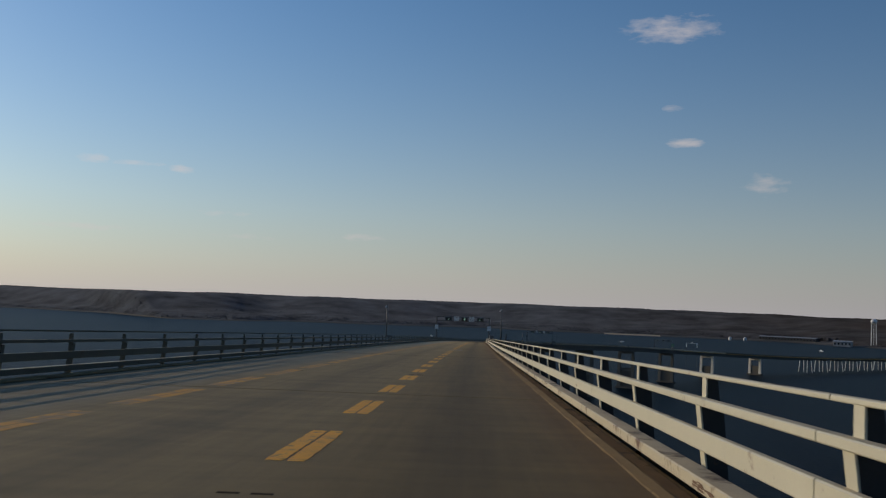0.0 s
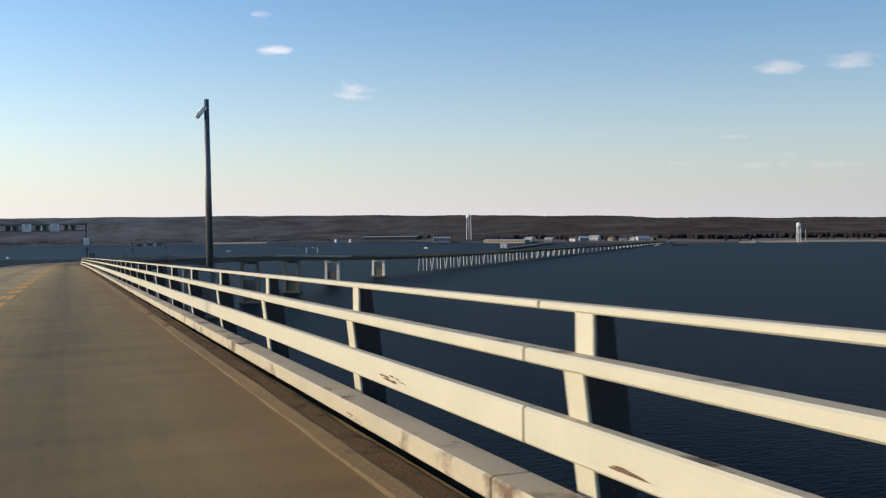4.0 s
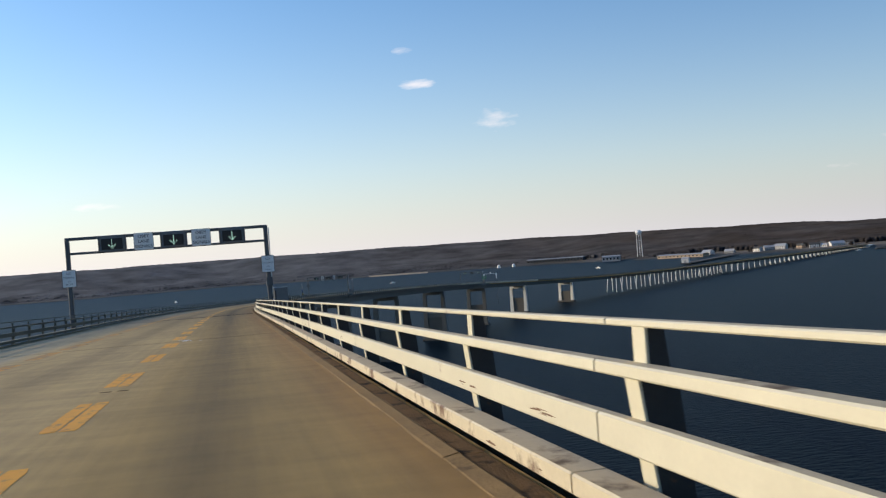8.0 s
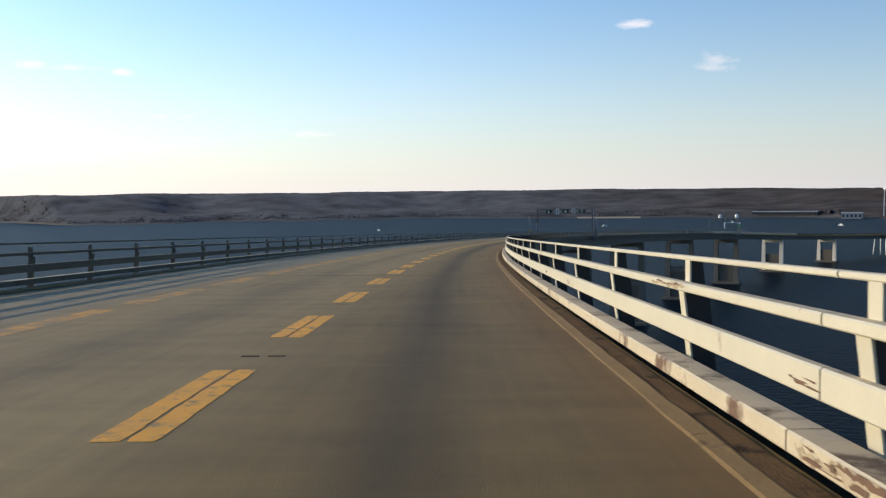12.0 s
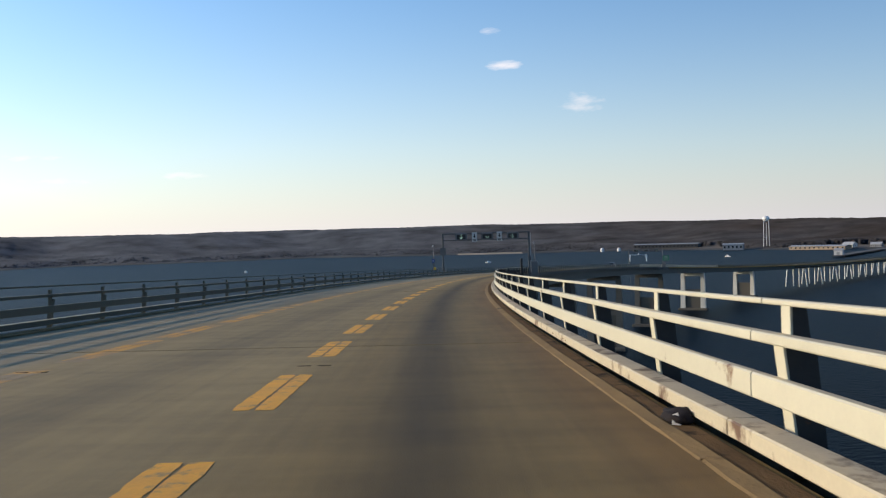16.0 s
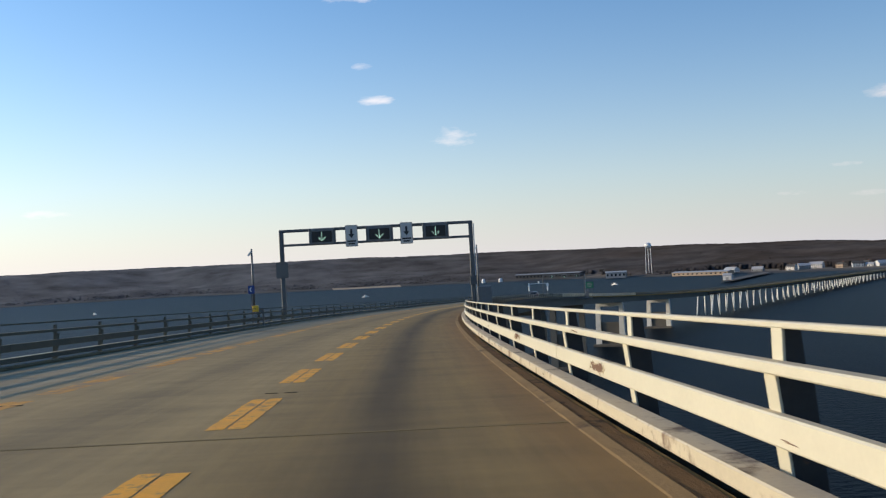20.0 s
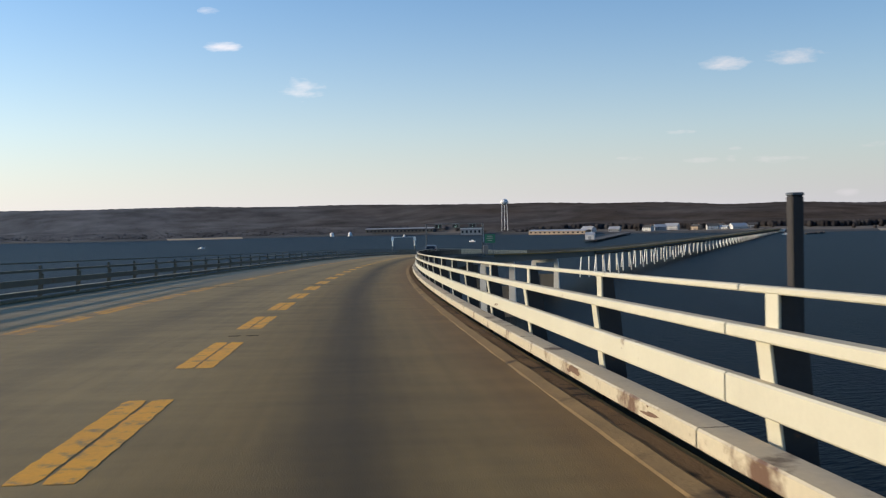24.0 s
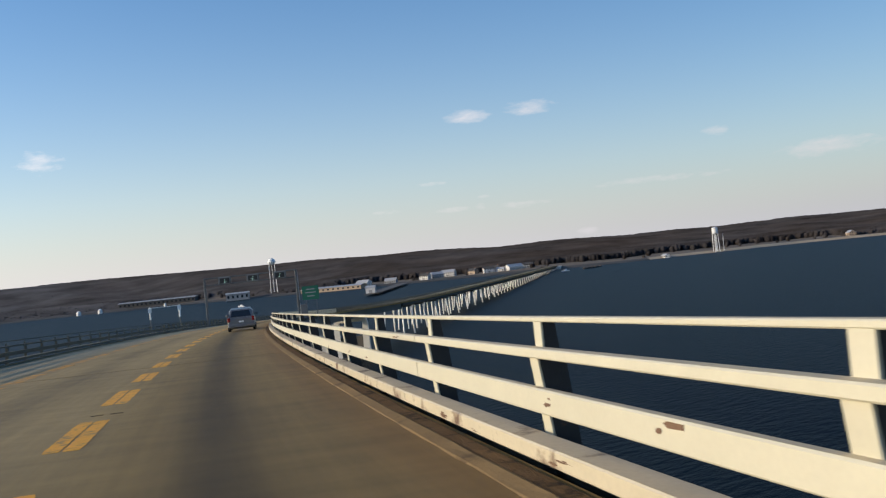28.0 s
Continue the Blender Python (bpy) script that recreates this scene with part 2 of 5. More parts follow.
def deck_material():
    """Worn concrete: pale aggregate, a dark drip band along the middle of the lane, brushed streaks along the road."""
    m = bpy.data.materials.new("deck_concrete")
    m.use_nodes = True
    t = m.node_tree
    p = t.nodes["Principled BSDF"]
    uv = t.nodes.new("ShaderNodeUVMap")
    uv.uv_map = "lane"
    split = t.nodes.new("ShaderNodeSeparateXYZ")
    t.links.new(uv.outputs["UV"], split.inputs[0])
    across, along = split.outputs["X"], split.outputs["Y"]

    def noise_uv(sx, sy, detail=4.0, rough=0.6):
        mul = t.nodes.new("ShaderNodeVectorMath")
        mul.operation = "MULTIPLY"
        mul.inputs[1].default_value = (sx, sy, 1)
        t.links.new(uv.outputs["UV"], mul.inputs[0])
        n = t.nodes.new("ShaderNodeTexNoise")
        n.inputs["Scale"].default_value, n.inputs["Detail"].default_value, n.inputs["Roughness"].default_value = 1.0, detail, rough
        t.links.new(mul.outputs[0], n.inputs["Vector"])
        return n.outputs["Fac"]

    def band(center, width, wander):
        off = math_node(t, "SUBTRACT", across, center)
        off = math_node(t, "ADD", off, math_node(t, "MULTIPLY", math_node(t, "SUBTRACT", wander, 0.5), 0.5))
        q = math_node(t, "DIVIDE", off, width)
        return math_node(t, "EXPONENT", math_node(t, "MULTIPLY", math_node(t, "MULTIPLY", q, q), -1.0))

    streak = noise_uv(6.0, 0.12)
    patch = noise_uv(0.55, 0.12, 5.0)
    grit = noise_uv(90.0, 60.0, 2.0)
    blot = noise_uv(1.6, 0.5, 6.0, 0.7)
    sweepings = noise_uv(0.35, 1.3, 5.0, 0.65)
    oil = band(1.58, 0.42, noise_uv(0.1, 0.05))
    oil_left = math_node(t, "MULTIPLY", band(-1.8, 0.5, noise_uv(0.1, 0.06)), 0.35)
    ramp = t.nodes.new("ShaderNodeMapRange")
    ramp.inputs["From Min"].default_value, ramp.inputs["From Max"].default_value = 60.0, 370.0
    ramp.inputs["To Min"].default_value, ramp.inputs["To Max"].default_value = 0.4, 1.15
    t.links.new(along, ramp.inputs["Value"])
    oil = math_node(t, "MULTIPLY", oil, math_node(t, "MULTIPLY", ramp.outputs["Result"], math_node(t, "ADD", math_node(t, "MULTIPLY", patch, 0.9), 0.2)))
    grime = band(3.2, 0.5, noise_uv(0.3, 0.15))
    worn_lane = math_node(t, "SUBTRACT", 1.0, math_node(t, "MULTIPLY", band(1.75, 1.1, noise_uv(0.2, 0.03)), 0.22))
    level = math_node(t, "ADD", 0.64, math_node(t, "MULTIPLY", streak, 0.46))
    level = math_node(t, "ADD", level, math_node(t, "MULTIPLY", patch, 0.56))
    level = math_node(t, "ADD", level, math_node(t, "MULTIPLY", grit, 0.16))
    level = math_node(t, "SUBTRACT", level, math_node(t, "MULTIPLY", blot, 0.46))
    level = math_node(t, "SUBTRACT", level, math_node(t, "MULTIPLY", math_node(t, "SUBTRACT", sweepings, 0.5), 0.75))
    level = math_node(t, "MULTIPLY", level, math_node(t, "SUBTRACT", 1.0, math_node(t, "MULTIPLY", math_node(t, "ADD", oil, oil_left), 0.7)))
    level = math_node(t, "MULTIPLY", level, worn_lane)
    # deck tone by distance, fitted to the camera's view, its lens dimming put in
    tone_along = t.nodes.new("ShaderNodeValToRGB")
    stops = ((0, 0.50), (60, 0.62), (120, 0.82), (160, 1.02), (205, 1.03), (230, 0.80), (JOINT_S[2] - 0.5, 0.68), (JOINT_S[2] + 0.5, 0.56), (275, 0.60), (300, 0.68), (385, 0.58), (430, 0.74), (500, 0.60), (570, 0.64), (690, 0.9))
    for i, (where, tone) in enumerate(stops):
        e = tone_along.color_ramp.elements[0] if i == 0 else tone_along.color_ramp.elements.new(where / 700.0)
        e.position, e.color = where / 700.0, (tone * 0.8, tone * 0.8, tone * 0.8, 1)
    tone_along.color_ramp.elements.remove(tone_along.color_ramp.elements[-1])
    t.links.new(math_node(t, "DIVIDE", along, 700.0, clamp=True), tone_along.inputs["Fac"])
    level = math_node(t, "MULTIPLY", level, math_node(t, "MULTIPLY", tone_along.outputs["Color"], 1.25))
    base = t.nodes.new("ShaderNodeMix")
    base.data_type = "RGBA"
    base.inputs["B"].default_value = (0.31, 0.18, 0.055, 1)
    lanes = t.nodes.new("ShaderNodeMix")
    lanes.data_type = "RGBA"
    lanes.inputs["A"].default_value, lanes.inputs["B"].default_value = (0.47, 0.32, 0.125, 1), (0.40, 0.258, 0.083, 1)
    t.links.new(math_node(t, "DIVIDE", math_node(t, "ADD", across, 0.4), 1.2, clamp=True), lanes.inputs["Factor"])
    third = t.nodes.new("ShaderNodeMix")
    third.data_type = "RGBA"
    third.inputs["B"].default_value = (0.43, 0.335, 0.185, 1)
    t.links.new(math_node(t, "DIVIDE", math_node(t, "SUBTRACT", -3.7, across), 0.9, clamp=True), third.inputs["Factor"])
    t.links.new(lanes.outputs["Result"], third.inputs["A"])
    t.links.new(third.outputs["Result"], base.inputs["A"])
    t.links.new(grime, base.inputs["Factor"])
    rgb = t.nodes.new("ShaderNodeMix")
    rgb.data_type, rgb.blend_type = "RGBA", "MULTIPLY"
    rgb.inputs["Factor"].default_value = 1.0
    t.links.new(base.outputs["Result"], rgb.inputs["A"])
    t.links.new(level, rgb.inputs["B"])
    t.links.new(rgb.outputs["Result"], p.inputs["Base Color"])
    p.inputs["Roughness"].default_value = 0.75
    p.inputs["Specular IOR Level"].default_value = 0.22
    b = t.nodes.new("ShaderNodeBump")
    b.inputs["Strength"].default_value, b.inputs["Distance"].default_value = 0.5, 0.006
    t.links.new(grit, b.inputs["Height"])
    t.links.new(b.outputs["Normal"], p.inputs["Normal"])
    return m


def water_material():
    m = bpy.data.materials.new("river_water")
    m.use_nodes = True
    t = m.node_tree
    p = t.nodes["Principled BSDF"]
    tc = t.nodes.new("ShaderNodeTexCoord")

    def noise_at(sc, detail, stretch_=(1, 1, 1)):
        mp = t.nodes.new("ShaderNodeMapping")
        mp.inputs["Scale"].default_value = stretch_
        mp.inputs["Rotation"].default_value = (0, 0, radians(25))
        t.links.new(tc.outputs["Object"], mp.inputs["Vector"])
        n = t.nodes.new("ShaderNodeTexNoise")
        n.inputs["Scale"].default_value, n.inputs["Detail"].default_value = sc, detail
        t.links.new(mp.outputs[0], n.inputs["Vector"])
        return n.outputs["Fac"]

    rgb = t.nodes.new("ShaderNodeMix")
    rgb.data_type = "RGBA"
    rgb.inputs["A"].default_value, rgb.inputs["B"].default_value = (0.003, 0.0080, 0.0130, 1), (0.005, 0.0115, 0.0175, 1)
    t.links.new(noise_at(0.006, 5.0, (1, 3, 1)), rgb.inputs["Factor"])
    t.links.new(rgb.outputs["Result"], p.inputs["Base Color"])
    p.inputs["IOR"].default_value = 1.27
    p.inputs["Specular IOR Level"].default_value = 0.03
    p.inputs["Roughness"].default_value = 0.4
    b1 = t.nodes.new("ShaderNodeBump")
    b1.inputs["Strength"].default_value, b1.inputs["Distance"].default_value = 1.0, 0.35
    t.links.new(noise_at(0.3, 5.0, (1, 2.2, 1)), b1.inputs["Height"])
    b2 = t.nodes.new("ShaderNodeBump")
    b2.inputs["Strength"].default_value, b2.inputs["Distance"].default_value = 0.8, 0.09
    t.links.new(noise_at(1.3, 4.0, (1, 1.8, 1)), b2.inputs["Height"])
    t.links.new(b1.outputs["Normal"], b2.inputs["Normal"])
    t.links.new(b2.outputs["Normal"], p.inputs["Normal"])
    return m


CREAM = material("cream_paint", (0.57, 0.53, 0.40), 0.5, vary=0.10, scale=2.5, fine=30, bump=0.002, dark=(0.16, 0.075, 0.035), stain=0.06, stain_scale=1.7, jitter=0.06)
# worn kerb paint; also stands in for sun on the left rail tops
WORN_AND_LIT = material("worn_and_lit_cream_paint", (0.51, 0.44, 0.305), 0.6, vary=0.2, scale=1.5, fine=25, bump=0.004, dark=(0.13, 0.07, 0.04), stain=0.5, stain_scale=1.5, jitter=0.16)
# shade on the left and farthest rails is put into this colour
SHADED_GREY = material("shaded_grey_paint", (0.115, 0.112, 0.09), 0.85, vary=0.22, scale=1.2, fine=25, bump=0.003, dark=(0.09, 0.06, 0.045), stain=0.2, stain_scale=1.1, jitter=0.1, spec=0.08)
# post sides turned from the sun: their shade is this colour, with rust stains
POST_SHADE = material("shaded_post_web", (0.035, 0.03, 0.027), 0.7, vary=0.4, scale=3, fine=30, bump=0.002, dark=(0.14, 0.06, 0.025), stain=0.25, stain_scale=3.0)
RUST = material("rusted_steel", (0.15, 0.085, 0.05), 0.85, vary=0.4, scale=6, fine=40, bump=0.004)
# kerb top: grime, plus the dimness under a low sun put into colour
KERB_GRIME_SHADE = material("kerb_grime_shade", (0.43, 0.345, 0.225), 0.85, vary=0.25, scale=1.2, fine=25, bump=0.004, dark=(0.11, 0.07, 0.04), stain=0.45, stain_scale=1.3, jitter=0.15)
# rail tops coloured darker than the faces, as low sun leaves them
RAIL_TOP_SHADE = material("shaded_rail_top", (0.50, 0.42, 0.28), 0.85, vary=0.22, scale=1.5, fine=25, bump=0.003, dark=(0.14, 0.09, 0.05), stain=0.3, stain_scale=1.4, jitter=0.1)
# gutter dirt with the shade beside the kerb rail darkened into its colour
SHADED_DIRT = material("shaded_gutter_dirt", (0.125, 0.073, 0.032), 0.95, vary=0.45, scale=2.0, fine=40, bump=0.012, dark=(0.02, 0.014, 0.009), stain=0.5, stain_scale=2.2, spec=0.1)
LEDGE = material("ledge_concrete", (0.205, 0.132, 0.057), 0.9, vary=0.35, scale=1.4, fine=25, bump=0.01, dark=(0.05, 0.032, 0.018), stain=0.3, stain_scale=0.9, spec=0.2)
DECK = deck_material()
YELLOW = material("road_yellow", (0.80, 0.35, 0.004), 0.7, vary=0.26, scale=2.2, fine=30, bump=0.002, dark=(0.36, 0.21, 0.05), stain=0.5, stain_scale=5.0)
YELLOW_WORN = material("worn_road_yellow", (0.60, 0.275, 0.02), 0.75, vary=0.3, scale=1.6, fine=25, bump=0.002, dark=(0.30, 0.19, 0.07), stain=0.8, stain_scale=1.4)
GIRDER = material("girder_paint", (0.045, 0.055, 0.055), 0.6, vary=0.3, scale=0.4, fine=6, bump=0.004)
PILE_WHITE = material("pale_pile_concrete", (0.90, 0.87, 0.81), 0.8, vary=0.1, scale=0.25, fine=5, bump=0.0)
PIER_DARKER = material("darker_pier_concrete", (0.13, 0.125, 0.11), 0.85, vary=0.25, scale=0.25, fine=5, bump=0.02, dark=(0.14, 0.12, 0.10), stain=0.3, stain_scale=0.2)
SIGN_GREY = material("faded_sign_grey", (0.30, 0.30, 0.30), 0.6, vary=0.1, bump=0.0)
CONCRETE = material("pier_concrete", (0.70, 0.66, 0.58), 0.8, vary=0.2, scale=0.25, fine=5, bump=0.02, dark=(0.2, 0.17, 0.14), stain=0.15, stain_scale=0.2)
TRESTLE_DARK = material("dark_trestle_concrete", (0.10, 0.09, 0.075), 0.85, vary=0.3, scale=0.2, fine=3, bump=0.01)
STEEL = material("dark_steel", (0.10, 0.108, 0.115), 0.5, 0.3, vary=0.25, scale=2, fine=30, bump=0.001)
HOUSING = material("grey_signal_housing", (0.15, 0.16, 0.165), 0.55, 0.1, vary=0.2, scale=2, fine=30, bump=0.001)
GALV = material("galvanised_steel", (0.16, 0.165, 0.17), 0.5, 0.5, vary=0.25, scale=3, fine=40, bump=0.001)
BLACK = material("black_housing", (0.012, 0.013, 0.014), 0.45, vary=0.2, scale=3, fine=30, bump=0.001)
JOINT = material("joint_steel", (0.030, 0.022, 0.015), 0.9, 0.0, vary=0.4, scale=5, fine=50, bump=0.003, spec=0.1)
SEALANT = material("dusty_joint_sealant", (0.23, 0.165, 0.075), 0.9, vary=0.3, scale=3, fine=30, bump=0.002, spec=0.1)
SIGN_WHITE = material("sign_white", (0.82, 0.82, 0.80), 0.5, vary=0.08, scale=4, fine=30, bump=0.0)
SIGN_DULL = material("sign_dull_white", (0.52, 0.52, 0.50), 0.6, vary=0.12, scale=4, fine=30, bump=0.0)
SIGN_BACK = material("sign_aluminium", (0.14, 0.14, 0.14), 0.5, 0.6, vary=0.15, scale=4, fine=30, bump=0.0)
SIGN_BLACK = material("sign_black", (0.02, 0.02, 0.02), 0.5, vary=0.1, bump=0.0)
SIGN_GREEN = material("sign_green", (0.012, 0.13, 0.075), 0.5, vary=0.1, bump=0.0)
SIGN_BLUE = material("sign_blue", (0.015, 0.05, 0.22), 0.5, vary=0.1, bump=0.0)
BOX_YELLOW = material("box_yellow", (0.62, 0.40, 0.03), 0.5, vary=0.15, scale=5, bump=0.001)
ARROW = glow("signal_arrow_green", (0.60, 1.0, 0.82), 1.5)
DRIP = material("drip_stain", (0.15, 0.10, 0.045), 0.85, vary=0.35, scale=4, fine=30, bump=0.002, spec=0.15)
TAR = material("dark_spill", (0.045, 0.029, 0.014), 0.9, vary=0.4, scale=3, fine=30, bump=0.002, spec=0.1)
WATER = water_material()

# ---- the road's line: curvature (1/km) and grade (per cent) by distance ----
STEP = 4.0
S_MIN, S_MAX = -80.0, 2200.0
grid = np.arange(S_MIN, S_MAX, STEP)
curv = np.interp(grid, KS, KV) / 1000.0
head = np.cumsum(curv) * STEP
origin = int(round(-S_MIN / STEP))
head -= head[origin]
gx, gy = np.cumsum(np.sin(head)) * STEP, np.cumsum(np.cos(head)) * STEP
gz = np.cumsum(np.interp(grid, GS, GV) / 100.0) * STEP
gx, gy, gz = gx - gx[origin], gy - gy[origin], gz - gz[origin] + Z0


def heading(s):
    return float(np.interp(s, grid, head))


def road(s, u=0.0, h=0.0):
    """The point s metres along the road, u to the right of the yellow line, h above the deck."""
    a = np.interp(s, grid, head)
    return Vector((float(np.interp(s, grid, gx) + u * math.cos(a)), float(np.interp(s, grid, gy) - u * math.sin(a)),
                   float(np.interp(s, grid, gz) + h - BANK * np.interp(s, grid, curv) * u)))


def road_pose(s, u=0.0, h=0.0):
    """A frame on the road: x across to the right, y ahead, z up."""
    return Matrix.Translation(road(s, u, h)) @ Matrix.Rotation(-heading(s), 4, "Z")


# ---- building helpers ----


def link(name, bm, mat, parent=None, label="", smooth=False):
    me = bpy.data.meshes.new(name)
    bm.normal_update()
    bm.to_mesh(me)
    bm.free()
    for m in (mat if isinstance(mat, (list, tuple)) else (mat,)):
        me.materials.append(m)
    if smooth:
        me.polygons.foreach_set("use_smooth", [True] * len(me.polygons))
    ob = new(name, me)
    ob.parent = parent
    if label:
        tagged(ob, label)
    return ob


def part(name, bm, mat, parent, label="", smooth=False):
    return link(name, bm, mat, parent, label, smooth)


def share(name, me, parent, m):
    ob = new(name, me)
    ob.parent = parent
    ob.matrix_basis = m
    return ob


def box_into(bm, x0, x1, y0, y1, z0, z1, bevel=0.0, m=None):
    vs = [bm.verts.new((x, y, z)) for z in (z0, z1) for y in (y0, y1) for x in (x0, x1)]
    faces = [bm.faces.new([vs[i] for i in f]) for f in ((0, 2, 3, 1), (4, 5, 7, 6), (0, 1, 5, 4), (2, 6, 7, 3), (0, 4, 6, 2), (1, 3, 7, 5))]
    if bevel:
        edges = list({e for f in faces for e in f.edges})
        out = bmesh.ops.bevel(bm, geom=edges, offset=bevel, segments=1, affect="EDGES", profile=0.5)
        vs = list({v for f in out["faces"] for v in f.verts} | {v for v in vs if v.is_valid})
    if m is not None:
        bmesh.ops.transform(bm, matrix=m, verts=[v for v in vs if v.is_valid])


def box(x0, x1, y0, y1, z0, z1, bevel=0.0):
    bm = bmesh.new()
    box_into(bm, x0, x1, y0, y1, z0, z1, bevel)
    return bm


def tube_into(bm, a, b, r0, r1=None, n=10, caps=True):
    a, b = Vector(a), Vector(b)
    r1 = r0 if r1 is None else r1
    q = (b - a).to_track_quat("Z", "Y").to_matrix()
    rings = []
    for c, r in ((a, r0), (b, r1)):
        rings.append([bm.verts.new(c + q @ Vector((r * math.cos(i * math.tau / n), r * math.sin(i * math.tau / n), 0))) for i in range(n)])
    for i in range(n):
        bm.faces.new((rings[0][i], rings[0][(i + 1) % n], rings[1][(i + 1) % n], rings[1][i]))
    if caps:
        bm.faces.new(rings[0][::-1])
        bm.faces.new(rings[1])


def tube(a, b, r0, r1=None, n=10):
    bm = bmesh.new()
    tube_into(bm, a, b, r0, r1, n)
    return bm


def empty(name, m, label, category, group="", kind=""):
    ob = new(name)
    ob.empty_display_size = 0.2
    ob.matrix_basis = m
    return tagged(ob, label, category, group, kind)


def sweep(bm, profile, s0, s1, step, uv=False, mats=None):
    """Carry a closed profile of (u, h) along the road."""
    n = max(1, int(math.ceil((s1 - s0) / step)))
    layer = bm.loops.layers.uv.verify() if uv else None
    rings = []
    for i in range(n + 1):
        s = s0 + (s1 - s0) * i / n
        rings.append((s, [bm.verts.new(road(s, u, h)) for u, h in profile]))
    k = len(profile)
    for (sa_, ra), (sb_, rb) in zip(rings, rings[1:]):
        for j in range(k):
            j2 = (j + 1) % k
            f = bm.faces.new((ra[j], ra[j2], rb[j2], rb[j]))
            if mats:
                f.material_index = mats[j]
            if uv:
                for lp, (uu, ss) in zip(f.loops, ((profile[j][0], sa_), (profile[j2][0], sa_), (profile[j2][0], sb_), (profile[j][0], sb_))):
                    lp[layer].uv = (uu, ss)
    bm.faces.new(rings[0][1])
    bm.faces.new(rings[-1][1][::-1])
    bmesh.ops.recalc_face_normals(bm, faces=bm.faces)


def run(name, profile, s0, s1, step, mat, parent, label="", uv=False, mats=None):
    bm = bmesh.new()
    sweep(bm, profile, s0, s1, step, uv, mats)
    ob = part(name, bm, mat, parent, label)
    if uv:
        ob.data.uv_layers[0].name = "lane"
    return ob


MID = -1.975


def side_profile(profile, side):
    """The profile as it stands on the right (1), or mirrored about the road's middle (-1)."""
    return [(u, h) for u, h in profile] if side > 0 else [(2 * MID - u, h + 0.04) for u, h in profile][::-1]


def rect(u0, u1, h0, h1, c=0.012):
    return [(u0 + c, h0), (u1 - c, h0), (u1, h0 + c), (u1, h1 - c), (u1 - c, h1), (u0 + c, h1), (u0, h1 - c), (u0, h0 + c)]


# ---- water and far ground ----
bm = bmesh.new()
for ring in ((-4600, 4600),):
    vs = [bm.verts.new((x, y, 0)) for x, y in ((-4600, -4600), (4600, -4600), (4600, 4600), (-4600, 4600))]
    bm.faces.new(vs)
river = tagged(link("water", bm, WATER), "dark blue wind-rippled tidal river under the bridge", "water", kind="structure")

SHORE = [(-4300, 1500), (-3200, 2500), (-1900, 2650), (-1150, 2500), (-830, 2290), (-640, 1985), (-470, 1990), (-385, 2130), (-220, 2095), (40, 2185),
         (170, 2080), (290, 2030), (470, 1965), (620, 1875), (690, 1715), (790, 1560), (900, 1415), (955, 1335), (1060, 1308), (1180, 1240),
         (1225, 1150), (1250, 1000), (1275, 850), (1320, 600), (1450, 0), (1800, -1500), (2500, -3800)]
EYE = Vector((250, 450))
shore_az = np.array([math.atan2(x - EYE.x, y - EYE.y) for x, y in SHORE])
fine_az, fine_r = [], []
for (x0, y0), (x1, y1) in zip(SHORE, SHORE[1:]):
    n = max(2, int(math.hypot(x1 - x0, y1 - y0) / 25))
    for i in range(n):
        x, y = x0 + (x1 - x0) * i / n - EYE.x, y0 + (y1 - y0) * i / n - EYE.y
        x += 9 * noise.noise((x * 0.02, y * 0.02, 1.0))
        y += 9 * noise.noise((x * 0.02, y * 0.02, 7.0))
        fine_az.append(math.atan2(x, y))
        fine_r.append(math.hypot(x, y))
order = np.argsort(fine_az)
fine_az, fine_r = np.array(fine_az)[order], np.array(fine_r)[order]
even_az = np.arange(fine_az[0], fine_az[-1], radians(0.15))
even_r = np.interp(even_az, fine_az, fine_r)
padded = np.concatenate((np.full(4, even_r[0]), even_r, np.full(4, even_r[-1])))
fine_az, fine_r = even_az, np.convolve(padded, np.full(9, 1.0 / 9.0), "valid")
# height of the wooded ridge and its distance behind the shore, by azimuth in degrees
RIDGE_AZ = [-110, -40, -15, 0, 12, 25, 40, 50, 60, 75, 95, 140]
RIDGE_H = [46, 49, 49, 48, 45, 38, 27, 24, 22, 17, 18, 25]
RIDGE_D = [500, 480, 520, 560, 620, 640, 640, 620, 520, 430, 400, 500]


def land(az, d):
    """Ground height d metres behind the shore."""
    deg = math.degrees(az)
    top, reach = float(np.interp(deg, RIDGE_AZ, RIDGE_H)), float(np.interp(deg, RIDGE_AZ, RIDGE_D))
    if d < 30:
        base = -1.5 + 3.9 * min(1.0, d / 22.0)
    else:
        q = min(1.0, max(0.0, (d - 130) / (reach - 130)))
        base = 2.4 + 1.6 * min(1.0, (d - 30) / 100) + (top - 4) * q * q * (3 - 2 * q)
    x, y = EYE.x + math.sin(az) * d, EYE.y + math.cos(az) * d
    return base + (min(1.0, d / 300.0)) * 5.0 * noise.noise((az * 14.0, d * 0.004, 2.0))


def shore_r(az):
    return float(np.interp(az, fine_az, fine_r))


def on_land(az_deg, d):
    a = radians(az_deg)
    r = shore_r(a) + d
    return Vector((EYE.x + math.sin(a) * r, EYE.y + math.cos(a) * r, land(a, d)))


def land_at(x, y):
    a = math.atan2(x - EYE.x, y - EYE.y)
    return land(a, math.hypot(x - EYE.x, y - EYE.y) - shore_r(a))


